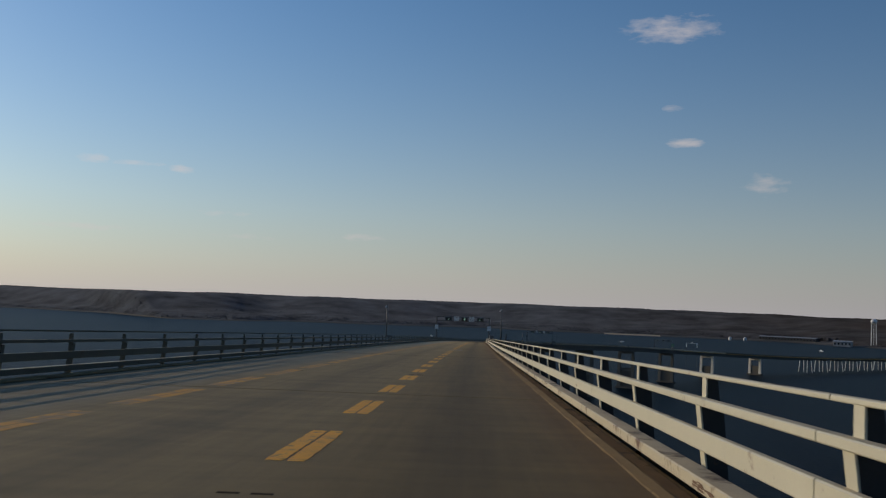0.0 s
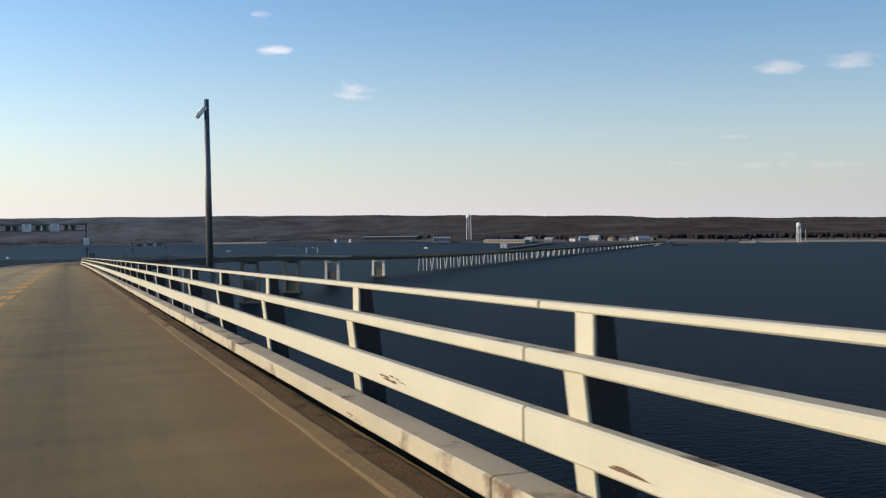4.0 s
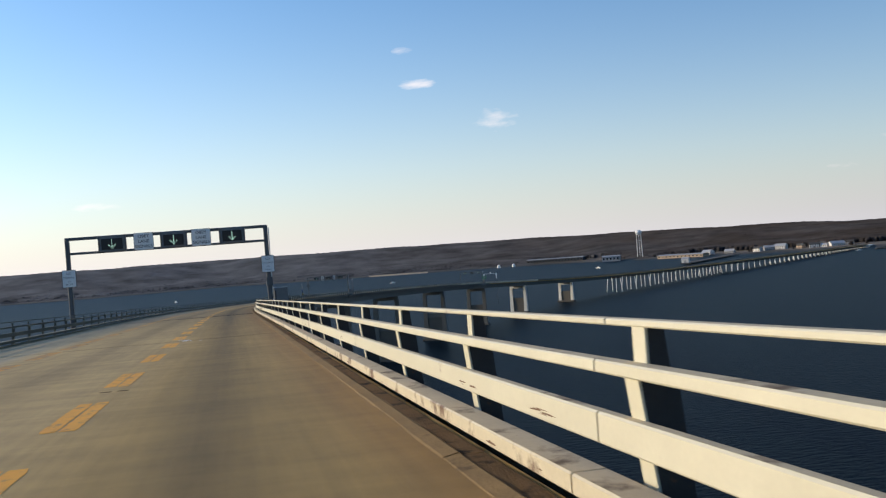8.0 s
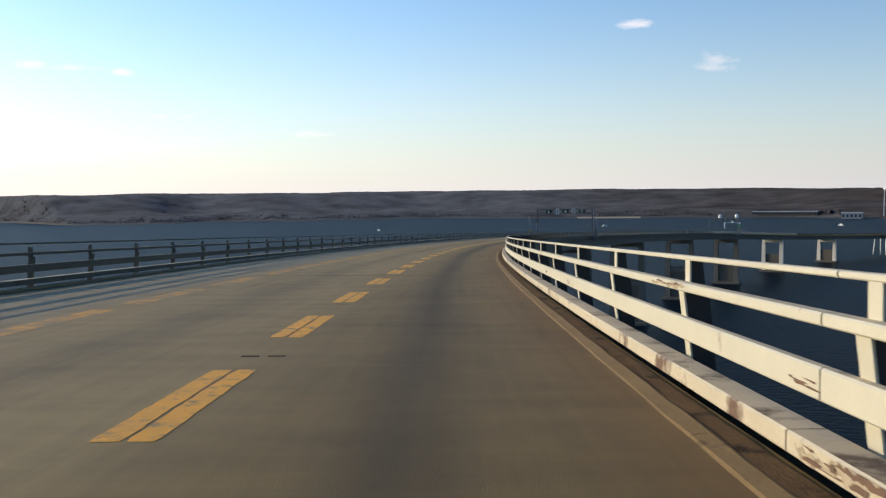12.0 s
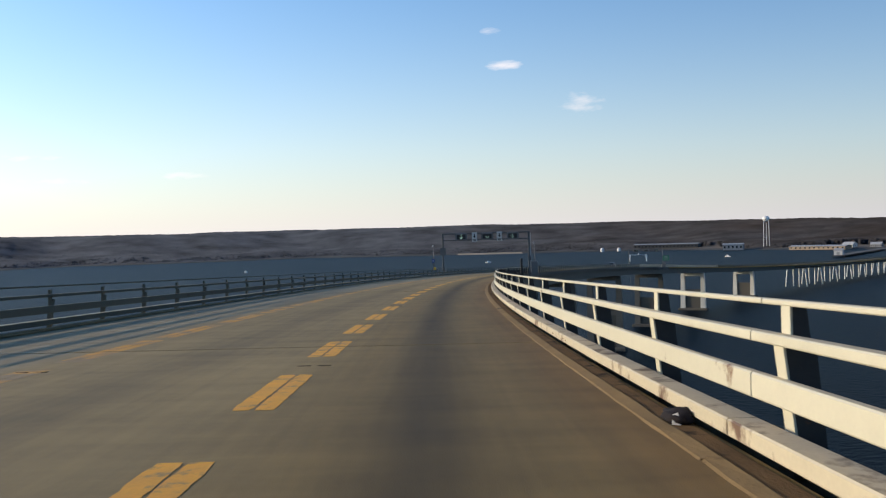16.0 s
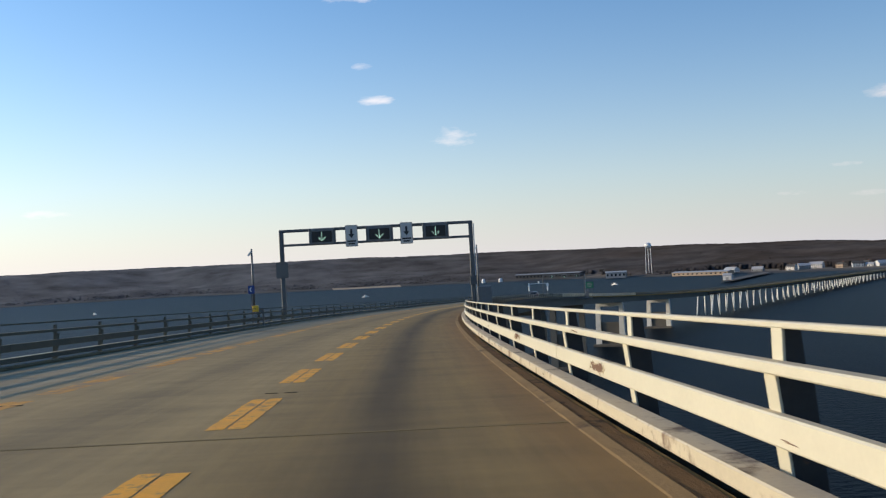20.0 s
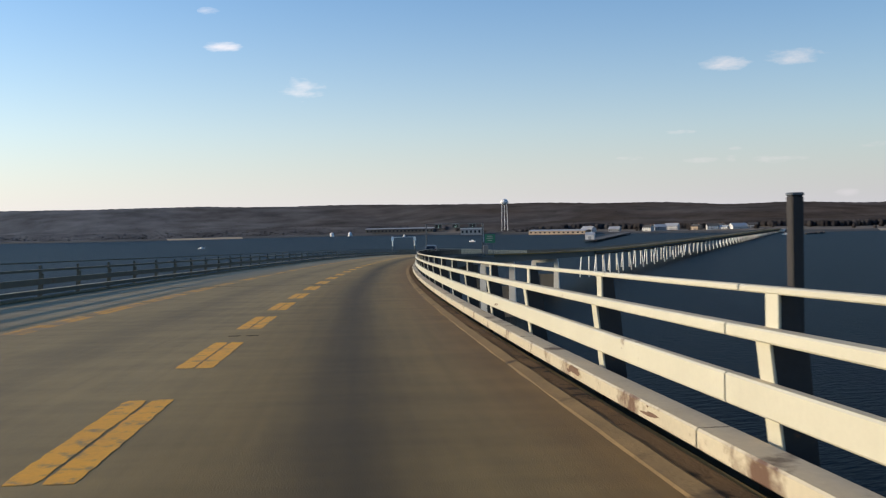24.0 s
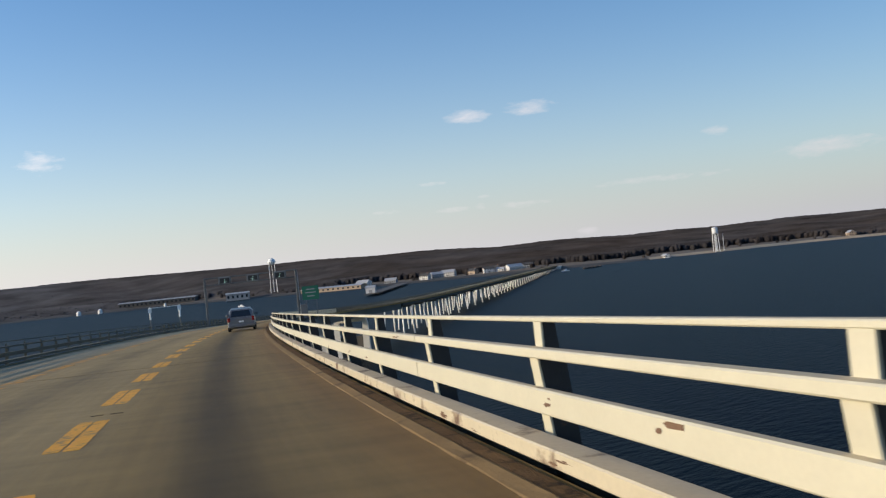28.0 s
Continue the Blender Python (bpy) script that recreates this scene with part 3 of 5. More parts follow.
SAND = material("beach_sand", (0.40, 0.30, 0.19), 0.9, vary=0.2, scale=0.03, fine=0.5, bump=0.0)
BANK_EARTH = material("dark_bank", (0.052, 0.048, 0.042), 0.95, vary=0.3, scale=0.03, fine=0.5, bump=0.0)
FIELD = material("winter_ground", (0.13, 0.095, 0.06), 0.95, vary=0.35, scale=0.012, fine=0.15, bump=0.0)
DS = [-25, 0, 8, 18, 30, 60, 110, 170, 240, 320, 400, 480, 560, 650, 800, 1100, 1500, 2100]
azs = np.radians(np.arange(-108, 141, 0.5))
bm = bmesh.new()
rows_ = []
for a in azs:
    r = shore_r(a)
    rows_.append([bm.verts.new((EYE.x + math.sin(a) * (r + d), EYE.y + math.cos(a) * (r + d), land(a, d))) for d in DS])
for a, ra, rb in zip(azs, rows_, rows_[1:]):
    for j in range(len(DS) - 1):
        f = bm.faces.new((ra[j], rb[j], rb[j + 1], ra[j + 1]))
        f.material_index = 1 if j >= 4 else (0 if a > radians(39.5) or radians(0.5) < a < radians(5) else 2)
        f.smooth = True
bmesh.ops.recalc_face_normals(bm, faces=bm.faces)
tagged(link("ground", bm, (SAND, FIELD, BANK_EARTH)), "far river bank with a sand beach rising to a wooded ridge", "ground", kind="structure")

# far woods: bare winter crowns
BARK = bpy.data.materials.new("bare_winter_crowns")
BARK.use_nodes = True
t_ = BARK.node_tree
isl = t_.nodes.new("ShaderNodeNewGeometry")
ramp_ = t_.nodes.new("ShaderNodeValToRGB")
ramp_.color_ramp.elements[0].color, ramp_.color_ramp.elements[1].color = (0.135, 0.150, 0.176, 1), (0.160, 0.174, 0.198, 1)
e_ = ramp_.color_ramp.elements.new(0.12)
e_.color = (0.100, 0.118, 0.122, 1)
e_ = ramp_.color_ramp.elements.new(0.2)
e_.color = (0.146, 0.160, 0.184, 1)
t_.links.new(isl.outputs["Random Per Island"], ramp_.inputs["Fac"])
tcb = t_.nodes.new("ShaderNodeTexCoord")
nb = t_.nodes.new("ShaderNodeTexNoise")
nb.inputs["Scale"].default_value, nb.inputs["Detail"].default_value = 0.016, 8.0
t_.links.new(tcb.outputs["Object"], nb.inputs["Vector"])
mb = t_.nodes.new("ShaderNodeMix")
mb.data_type, mb.blend_type = "RGBA", "MULTIPLY"
mb.inputs["Factor"].default_value = 1.0
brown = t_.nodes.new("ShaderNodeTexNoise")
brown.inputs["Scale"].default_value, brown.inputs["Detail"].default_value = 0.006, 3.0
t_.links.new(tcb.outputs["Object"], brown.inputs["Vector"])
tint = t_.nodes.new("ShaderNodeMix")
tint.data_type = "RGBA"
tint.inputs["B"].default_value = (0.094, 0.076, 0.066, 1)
# crowns go from pale blue in the west to brown: haze put into colour
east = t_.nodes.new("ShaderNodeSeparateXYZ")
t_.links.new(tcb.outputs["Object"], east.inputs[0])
haze_clear = math_node(t_, "DIVIDE", math_node(t_, "ADD", east.outputs["X"], -100.0), 800.0, clamp=True)
haze_clear = math_node(t_, "MULTIPLY", haze_clear, math_node(t_, "ADD", brown.outputs["Fac"], 0.35), clamp=True)
t_.links.new(haze_clear, tint.inputs["Factor"])
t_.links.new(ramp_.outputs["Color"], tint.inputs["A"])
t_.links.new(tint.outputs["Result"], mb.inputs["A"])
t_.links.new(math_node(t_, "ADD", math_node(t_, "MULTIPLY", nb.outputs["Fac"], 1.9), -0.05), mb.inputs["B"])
t_.links.new(mb.outputs["Result"], t_.nodes["Principled BSDF"].inputs["Base Color"])
# shading normal leaned up and sunward to brighten the crowns' shaded side
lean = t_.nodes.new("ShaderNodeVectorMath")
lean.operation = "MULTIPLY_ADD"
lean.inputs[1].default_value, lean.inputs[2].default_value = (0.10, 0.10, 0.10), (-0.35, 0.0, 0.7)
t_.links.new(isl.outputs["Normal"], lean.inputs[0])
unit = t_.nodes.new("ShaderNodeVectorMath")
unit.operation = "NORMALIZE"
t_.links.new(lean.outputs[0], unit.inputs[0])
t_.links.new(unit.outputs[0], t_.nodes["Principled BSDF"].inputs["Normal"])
thin = t_.nodes.new("ShaderNodeBsdfTranslucent")
t_.links.new(mb.outputs["Result"], thin.inputs["Color"])
twigs = t_.nodes.new("ShaderNodeMixShader")
twigs.inputs["Fac"].default_value = 0.5
t_.links.new(t_.nodes["Principled BSDF"].outputs[0], twigs.inputs[1])
t_.links.new(thin.outputs[0], twigs.inputs[2])
t_.links.new(twigs.outputs[0], t_.nodes["Material Output"].inputs["Surface"])
t_.nodes["Principled BSDF"].inputs["Roughness"].default_value = 0.95
t_.nodes["Principled BSDF"].inputs["Specular IOR Level"].default_value = 0.1


def crowns(name, places, label):
    """Many bare crowns in one mesh: jagged, tapering, no two alike. places: (x, y, z, height)."""
    rng = np.random.default_rng(5)
    rings, segs = 3, 5
    verts, faces, base = [], [], 0
    for x, y, z, hgt in places:
        w = hgt * rng.uniform(0.34, 0.55)
        zs = np.array([0.0, 0.5, 0.86]) * hgt
        ws = np.array([0.7, 1.0, 0.72]) * w
        v = [(x + rng.normal(0, 0.1) * w, y, z + hgt * rng.uniform(0.94, 1.06))]
        for zz, ww in zip(zs, ws):
            a0 = rng.uniform(0, math.tau)
            rad = ww * rng.uniform(0.55, 1.3, segs)
            dz = rng.normal(0, 0.04 * hgt, segs)
            for i in range(segs):
                a = a0 * 0.15 + i * math.tau / segs
                v.append((x + rad[i] * math.cos(a), y + rad[i] * math.sin(a), z + zz + dz[i]))
        top = base
        for r_ in range(rings - 1):
            for i in range(segs):
                p0, p1 = base + 1 + r_ * segs + i, base + 1 + r_ * segs + (i + 1) % segs
                faces.append((p0, p1, p1 + segs, p0 + segs))
        last = base + 1 + (rings - 1) * segs
        for i in range(segs):
            faces.append((last + i, last + (i + 1) % segs, top))
        verts += v
        base += len(v)
    # canopy sheet added to hide dark gaps; its front rises slowly to stay lit
    cols = np.arange(-44.0, 86.0, 0.22)
    deps = [28, 31, 36, 44, 52] + list(range(62, 930, 14))
    index = {}
    for i, az in enumerate(cols):
        for j, d in enumerate(deps):
            p = on_land(az, d)
            bare = any(a0 < az < a1 and d0 <= d < d1 for a0, a1, d0, d1 in CLEAR) or (520 < p.x < (690 if p.y > 1725 else 760) and 1600 < p.y < 1830)
            if not bare:
                first = j == 0 or (i, j - 1) not in index
                index[i, j] = base
                verts.append((p.x, p.y, p.z + (0.0 if first else 8.3 * min(1.0, (d - 27) / 80.0) + rng.normal(0, 0.45))))
                base += 1
    for i, j in index:
        q = [(i, j), (i + 1, j), (i + 1, j + 1), (i, j + 1)]
        if all(c in index for c in q):
            faces.append([index[c] for c in q])
    me = bpy.data.meshes.new(name)
    me.from_pydata(verts, [], faces)
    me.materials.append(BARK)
    me.polygons.foreach_set("use_smooth", [True] * len(me.polygons))
    return tagged(new(name, me), label, "woods", kind="stuff")


rng = np.random.default_rng(11)
woods_places = []
count = 0
CLEAR = [(23.0, 28.5, 0, 110), (12.5, 17.5, 0, 130), (28.5, 52.0, 0, 135), (52, 90, 0, 46)]
while len(woods_places) < 42000 and count < 200000:
    count += 1
    az = rng.uniform(-42, 84)
    d = rng.uniform(34, 900) if rng.random() < 0.7 else rng.uniform(34, 260)
    if any(a0 < az < a1 and d0 <= d < d1 for a0, a1, d0, d1 in CLEAR) and rng.random() < 0.985:
        continue
    p = on_land(az, d)
    if 520 < p.x < (690 if p.y > 1725 else 760) and 1600 < p.y < 1830:
        continue
    woods_places.append((p.x, p.y, p.z - 1.0, rng.uniform(8.0, 10.0) * min(1.0, 0.3 + (d - 27) / 110.0)))
crowns("woods", woods_places, "bare winter woods covering the far ridge, haze-blue west to brown east")

# ---- the bridge ----
NEAR0, NEAR1 = -14.0, 690.0
END = 1786.0
TRESTLE = 968.0
bridge = empty("bridge", Matrix.Identity(4), "long curved three-lane highway bridge descending to a low trestle", "bridge", kind="structure")
deck = empty("road", Matrix.Identity(4), "worn tan concrete bridge deck with dark drip stains", "road", kind="structure")
JOINTS = [-60, -14, 20.0, JOINT_S[0], 91.0, 127.0, JOINT_S[1], 204.0, JOINT_S[2], 284, 320, 356, 392, 428, 464, 500, 536, 572, 608, 644, 690, 740]
FINGER = JOINT_S[2]
U0, U1 = 2 * MID - 3.40, 3.40
for s0, s1 in zip(JOINTS, JOINTS[1:]):
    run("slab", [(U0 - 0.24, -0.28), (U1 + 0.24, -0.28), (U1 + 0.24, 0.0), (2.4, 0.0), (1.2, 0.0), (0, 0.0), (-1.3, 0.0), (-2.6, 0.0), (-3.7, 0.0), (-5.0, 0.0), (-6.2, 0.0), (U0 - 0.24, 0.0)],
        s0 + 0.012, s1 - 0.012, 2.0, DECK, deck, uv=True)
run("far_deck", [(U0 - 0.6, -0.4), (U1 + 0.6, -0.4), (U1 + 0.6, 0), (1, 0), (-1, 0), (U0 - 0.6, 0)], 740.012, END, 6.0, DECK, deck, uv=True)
# thin transverse joint seals and the finger joint
for s in JOINTS[2:-2]:
    if abs(s - FINGER) > 1:
        run("joint_seal", [(U0, -0.02), (U1, -0.02), (U1, 0.004), (U0, 0.004)], s - 0.035, s + 0.035, 0.1, JOINT if s in JOINT_S else SEALANT, deck)
finger = empty("expansion_joint", road_pose(FINGER), "toothed steel expansion joint across the deck", "expansion joint", kind="structure")
for e0, e1 in ((-0.34, -0.17), (0.17, 0.34)):
    part("edge_plate", box(U0, U1, e0, e1, -0.05, 0.006), JOINT, finger)
n_teeth = 48
tooth_mesh = None
for i in range(n_teeth):
    for sgn in (-1, 1):
        if tooth_mesh is None:
            bmt = bmesh.new()
            vs = [bmt.verts.new(p) for p in ((-0.055, 0, 0.008), (0.055, 0, 0.008), (0.03, 0.24, 0.008), (-0.03, 0.24, 0.008), (-0.055, 0, -0.04), (0.055, 0, -0.04), (0.03, 0.24, -0.04), (-0.03, 0.24, -0.04))]
            for f in ((0, 1, 2, 3), (4, 7, 6, 5), (0, 4, 5, 1), (1, 5, 6, 2), (2, 6, 7, 3), (3, 7, 4, 0)):
                bmt.faces.new([vs[k] for k in f])
            tooth = part("tooth", bmt, JOINT, finger)
            tooth_mesh = tooth.data
        else:
            tooth = share("tooth", tooth_mesh, finger, Matrix.Identity(4))
        x = U0 + 0.12 + i * (U1 - U0 - 0.24) / n_teeth + (0.12 if sgn > 0 else 0.0)
        tooth.matrix_basis = pose(x, -0.17 * sgn, 0, 0, 0, 0 if sgn > 0 else 180)

# girders and floor beams below the deck
for u in (-7.0, -4.5, -2.0, 0.5, 3.0):
    run("girder", [(u - 0.2, -2.6), (u + 0.2, -2.6), (u + 0.2, -2.55), (u + 0.02, -2.55), (u + 0.02, -0.3), (u - 0.02, -0.3), (u - 0.02, -2.55), (u - 0.2, -2.55)], -60, TRESTLE, 6.0, GIRDER, bridge)
run("fascia", [(U1 + 0.45, -0.55), (U1 + 0.6, -0.55), (U1 + 0.6, 0.0), (U1 + 0.5, 0.0), (U1 + 0.5, -0.28), (U1 + 0.45, -0.28)], -60, 740, 4.0, GIRDER, bridge)
run("trestle_beam", [(-7.4, -1.5), (3.5, -1.5), (3.8, -0.4), (-7.7, -0.4)], TRESTLE, END, 8.0, TRESTLE_DARK, bridge)

# piers: twin-column portals under the girders, battered piles under the trestle
def portal(s, wide):
    base = road(s, MID, -2.62)
    m = Matrix.Translation((base.x, base.y, 0)) @ Matrix.Rotation(-heading(s), 4, "Z")
    top = base.z
    pier = empty("pier", m, "concrete twin-column portal pier standing in the river", "pier", "bridge piers")
    cap = 1.5
    # piers up to 780 m along take the darker concrete
    pale = CONCRETE if s > 780 else PIER_DARKER
    part("cap_beam", box(-wide - 0.7, wide + 0.7, -0.8, 0.8, top - cap, top - 0.0, 0.08), pale, pier)
    for x in (-wide, wide):
        bmc = bmesh.new()
        z1 = top - cap
        vs = []
        for z, k in ((-2.0, 1.25), (z1, 0.9)):
            vs += [bmc.verts.new((x + sx * k * 0.95, sy * k * 0.8, z)) for sx, sy in ((-1, -1), (1, -1), (1, 1), (-1, 1))]
        for f in ((0, 1, 5, 4), (1, 2, 6, 5), (2, 3, 7, 6), (3, 0, 4, 7), (4, 5, 6, 7)):
            bmc.faces.new([vs[k] for k in f])
        part("column", bmc, pale, pier)
    part("footing", box(-wide - 2.0, wide + 2.0, -2.0, 2.0, -2.0, 1.0, 0.15), TRESTLE_DARK, pier)
    part("infill_wall", box(-wide + 0.6, wide - 0.6, -0.35, 0.35, 0.9, 0.9 + (top - cap) * 0.55), TRESTLE_DARK, pier)
    if top > 22:
        part("strut", box(-wide, wide, -0.5, 0.5, top * 0.5 - 0.7, top * 0.5 + 0.7, 0.05), pale, pier)


for s in (-30, 56, 162, 247, 330, 410, 490, 575, 655, 731, 808, 895):
    portal(s, 4.6)


def bent(s, piles, batter):
    base = road(s, MID, -1.52)
    m = Matrix.Translation((base.x, base.y, 0)) @ Matrix.Rotation(-heading(s), 4, "Z")
    top = base.z
    b = empty("pile_bent", m, "row of pale battered concrete piles carrying the trestle", "pile bent", "trestle bents")
    part("cap_beam", box(-6.0, 6.0, -0.5, 0.5, top - 0.9, top, 0.05), TRESTLE_DARK, b)
    for i in range(piles):
        x = -5.4 + 10.8 * i / (piles - 1)
        lean = batter * (1 if i % 2 else -1)
        side = 0.9 * (x / 5.4)
        part("leg", tube((x, 0, top - 0.9), (x + side, lean, -2.0), 0.34, 0.34, 8), PILE_WHITE, b, smooth=True)


s = TRESTLE + 16
k = 0
while s < END - 14:
    bent(s, 4 if k < 9 else 3, 1.1 if k < 9 else 0.5)
    s += 27.5 if k < 9 else 17.0
    k += 1
run("abutment", [(-12, -9), (8, -9), (8, -0.5), (-12, -0.5)], END - 12, END + 60, 6.0, CONCRETE, bridge)

# ---- railings ----
TOP_RAIL = rect(3.855, 3.93, 0.950, 0.988, 0.008)
MID_RAIL = rect(3.775, 3.875, 0.704, 0.775, 0.010)
LOW_RAIL = rect(3.77, 3.845, 0.320, 0.496, 0.012)
KERB = rect(3.60, 3.815, 0.062, 0.184, 0.012)
LEDGE_P = [(3.25, -0.02), (3.585, -0.02), (3.585, 0.012), (3.43, 0.013), (3.40, 0.026), (3.29, 0.010)]


def post_mesh(side):
    """Tapered steel post: road-side flange, deep web, set-back head under the top rail."""
    bmp = bmesh.new()
    q = side

    def block(lo, hi, half, slot):
        """A length of the post between two heights: (h, u front, u back) below and above."""
        vs = [bmp.verts.new((q * u, y, h)) for h, u0, u1 in (lo, hi) for y in (-half, half) for u in (u0, u1)]
        for f in ((0, 2, 3, 1), (4, 5, 7, 6), (0, 1, 5, 4), (2, 6, 7, 3), (0, 4, 6, 2), (1, 3, 7, 5)):
            bmp.faces.new([vs[k] for k in f]).material_index = slot
    half = 0.085 if side > 0 else 0.06
    block((-0.1, 3.90, 3.915), (0.714, 3.805, 3.82), half, 0)
    deep = 1.0 if side > 0 else 0.5
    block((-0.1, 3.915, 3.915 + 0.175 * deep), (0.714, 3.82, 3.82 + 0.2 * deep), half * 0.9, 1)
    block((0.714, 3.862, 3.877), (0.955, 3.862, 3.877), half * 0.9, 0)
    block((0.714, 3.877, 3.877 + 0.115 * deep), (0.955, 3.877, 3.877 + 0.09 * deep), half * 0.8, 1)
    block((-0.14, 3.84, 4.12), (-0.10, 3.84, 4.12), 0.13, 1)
    bmesh.ops.recalc_face_normals(bmp, faces=bmp.faces)
    return bmp


lattice = lambda k: POST0 + POST * k
k0, k1 = int(math.ceil((NEAR0 - POST0) / POST)), int((NEAR1 - POST0) / POST)
rails_by_side = {}
for side, word, paint in ((1, "cream-painted three-rail steel bridge railing, rust-stained and chipped", CREAM), (-1, "three-rail steel bridge railing in a shade-darkened grey", SHADED_GREY)):
    railing = empty("bridge_railing", Matrix.Identity(4), word, "railing", "bridge railings", kind="structure")
    rails_by_side[side] = railing
    me = None
    for k in range(k0, k1):
        m = road_pose(lattice(k), 0 if side > 0 else 2 * MID)
        if me is None:
            ob = part("post", post_mesh(side), (paint, POST_SHADE if side > 0 else SHADED_GREY), railing)
            ob.matrix_basis = m
            me = ob.data
        else:
            share("post", me, railing, m)
    for name, prof, mat in (("top_rail", TOP_RAIL, paint), ("middle_rail", MID_RAIL, paint), ("lower_rail", LOW_RAIL, paint), ("kerb_rail", KERB, WORN_AND_LIT if side > 0 else SHADED_GREY)):
        k = 3 * (k0 // 3)
        while k < k1:
            a, b_ = lattice(k) + 0.42, lattice(k + 3) + 0.42
            both = (mat, KERB_GRIME_SHADE if name == "kerb_rail" else RAIL_TOP_SHADE) if side > 0 else (mat, WORN_AND_LIT)
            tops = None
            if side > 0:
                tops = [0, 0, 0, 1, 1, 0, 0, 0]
            # left tops painted pale in place of sunlight, faces dark in place of shade
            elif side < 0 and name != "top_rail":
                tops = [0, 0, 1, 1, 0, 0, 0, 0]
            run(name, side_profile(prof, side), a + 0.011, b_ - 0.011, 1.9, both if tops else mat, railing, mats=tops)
            k += 3
    n = 0
    s = NEAR0
    while s < NEAR1:
        ob = run("ledge", side_profile(LEDGE_P, side), s, s + 12.0, 0.6, (LEDGE, SHADED_DIRT), railing, mats=[0, 0, 1, 0, 0, 0] if side > 0 else None)
        for v in ob.data.vertices:
            v.co += Vector((random.gauss(0, 0.005), 0, random.gauss(0, 0.003)))
        s += 12.005
    # far stretches, each one mesh; past 830 m shade is put into colour
    for far0, far1, far_paint in ((lattice(k1) - 0.2, 830.0, paint), (830.02, END, SHADED_GREY)):
        bm = bmesh.new()
        for prof in (rect(3.855, 3.955, 0.94, 0.99, 0), rect(3.79, 3.93, 0.70, 0.785, 0), rect(3.77, 3.93, 0.345, 0.512, 0), rect(3.60, 3.90, 0.055, 0.195, 0)):
            pr = [prof[i] for i in (0, 2, 4, 6)]
            sweep(bm, side_profile(pr, side), far0, far1, 8.0)
        s = far0 + 0.2
        while s < far1:
            m = road_pose(s, 0 if side > 0 else 2 * MID)
            box_into(bm, side * 4.05 - 0.12, side * 4.05 + 0.12, -0.07, 0.07, -0.1, 0.95, 0.0, m)
            s += POST
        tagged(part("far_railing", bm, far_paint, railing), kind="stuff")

# ---- painted lines: double broken yellow ----
ends = []
for a, b_ in zip([-16.0] + ANCHORS, ANCHORS + [742.0]):
    n = max(1, round((b_ - a) / 5.32))
    ends += [a + (b_ - a) * i / n for i in range(n)]
paint_rng = np.random.default_rng(8)
for u, mat, long, half, apart in ((0.0, YELLOW, 2.95, 0.096, 0.106), (-3.66, YELLOW_WORN, 4.3, 0.1, 0.108)):
    for e in ends:
        bm = bmesh.new()
        for off in (-apart, apart):
            n = 22
            e1 = e + 0.04 if u == 0 else e + 1.4
            ring = []
            for i in range(n + 1):
                f = i / n
                # ragged edges, worn away towards the two ends
                worn = 1.0 - 0.25 * max(0.0, 1.0 - min(f, 1 - f) / 0.05) * paint_rng.uniform(0.2, 1.0)
                drift = paint_rng.normal(0, 0.002)
                s_ = e1 - long + long * f + paint_rng.normal(0, 0.01)
                ring.append([bm.verts.new(road(s_, u + off + drift + k * half * worn * paint_rng.uniform(0.9, 1.04), 0.003)) for k in (-1, 1)])
            for p, q in zip(ring, ring[1:]):
                bm.faces.new((p[0], p[1], q[1], q[0]))
        bmesh.ops.recalc_face_normals(bm, faces=bm.faces)
        part("dash", bm, mat, deck)

# small slotted drains let into the deck beside the yellow line
drain_mesh = None
drains = []
for a, b_ in zip([-15.0] + DRAINS, DRAINS + [700.0]):
    n = max(1, round((b_ - a) / 21.0))
    drains += [a + (b_ - a) * i / n for i in range(n)]
for s in drains:
    for u in (-0.06, 0.20, -3.74, -3.48):
        if drain_mesh is None:
            d = part("drain_slot", box(-0.085, 0.085, -0.028, 0.028, -0.02, 0.004, 0.0), TAR, deck)
            drain_mesh = d.data
        else:
            d = share("drain_slot", drain_mesh, deck, Matrix.Identity(4))
        d.matrix_basis = road_pose(s, u, 0)


def text_mesh(words, size, depth=0.004):
    cu = bpy.data.curves.new("words", "FONT")
    cu.body, cu.size, cu.extrude, cu.align_x, cu.align_y = words, size, depth, "CENTER", "CENTER"
    ob = new("words", cu)
    bpy.context.view_layer.update()
    me = bpy.data.meshes.new_from_object(ob)
    bpy.data.objects.remove(ob)
    return me


def lettering(words, size, mat, parent, m, name="lettering"):
    me = text_mesh(words, size)
    me.materials.append(mat)
    return share(name, me, parent, m)


UP = Matrix.Rotation(radians(90), 4, "X")


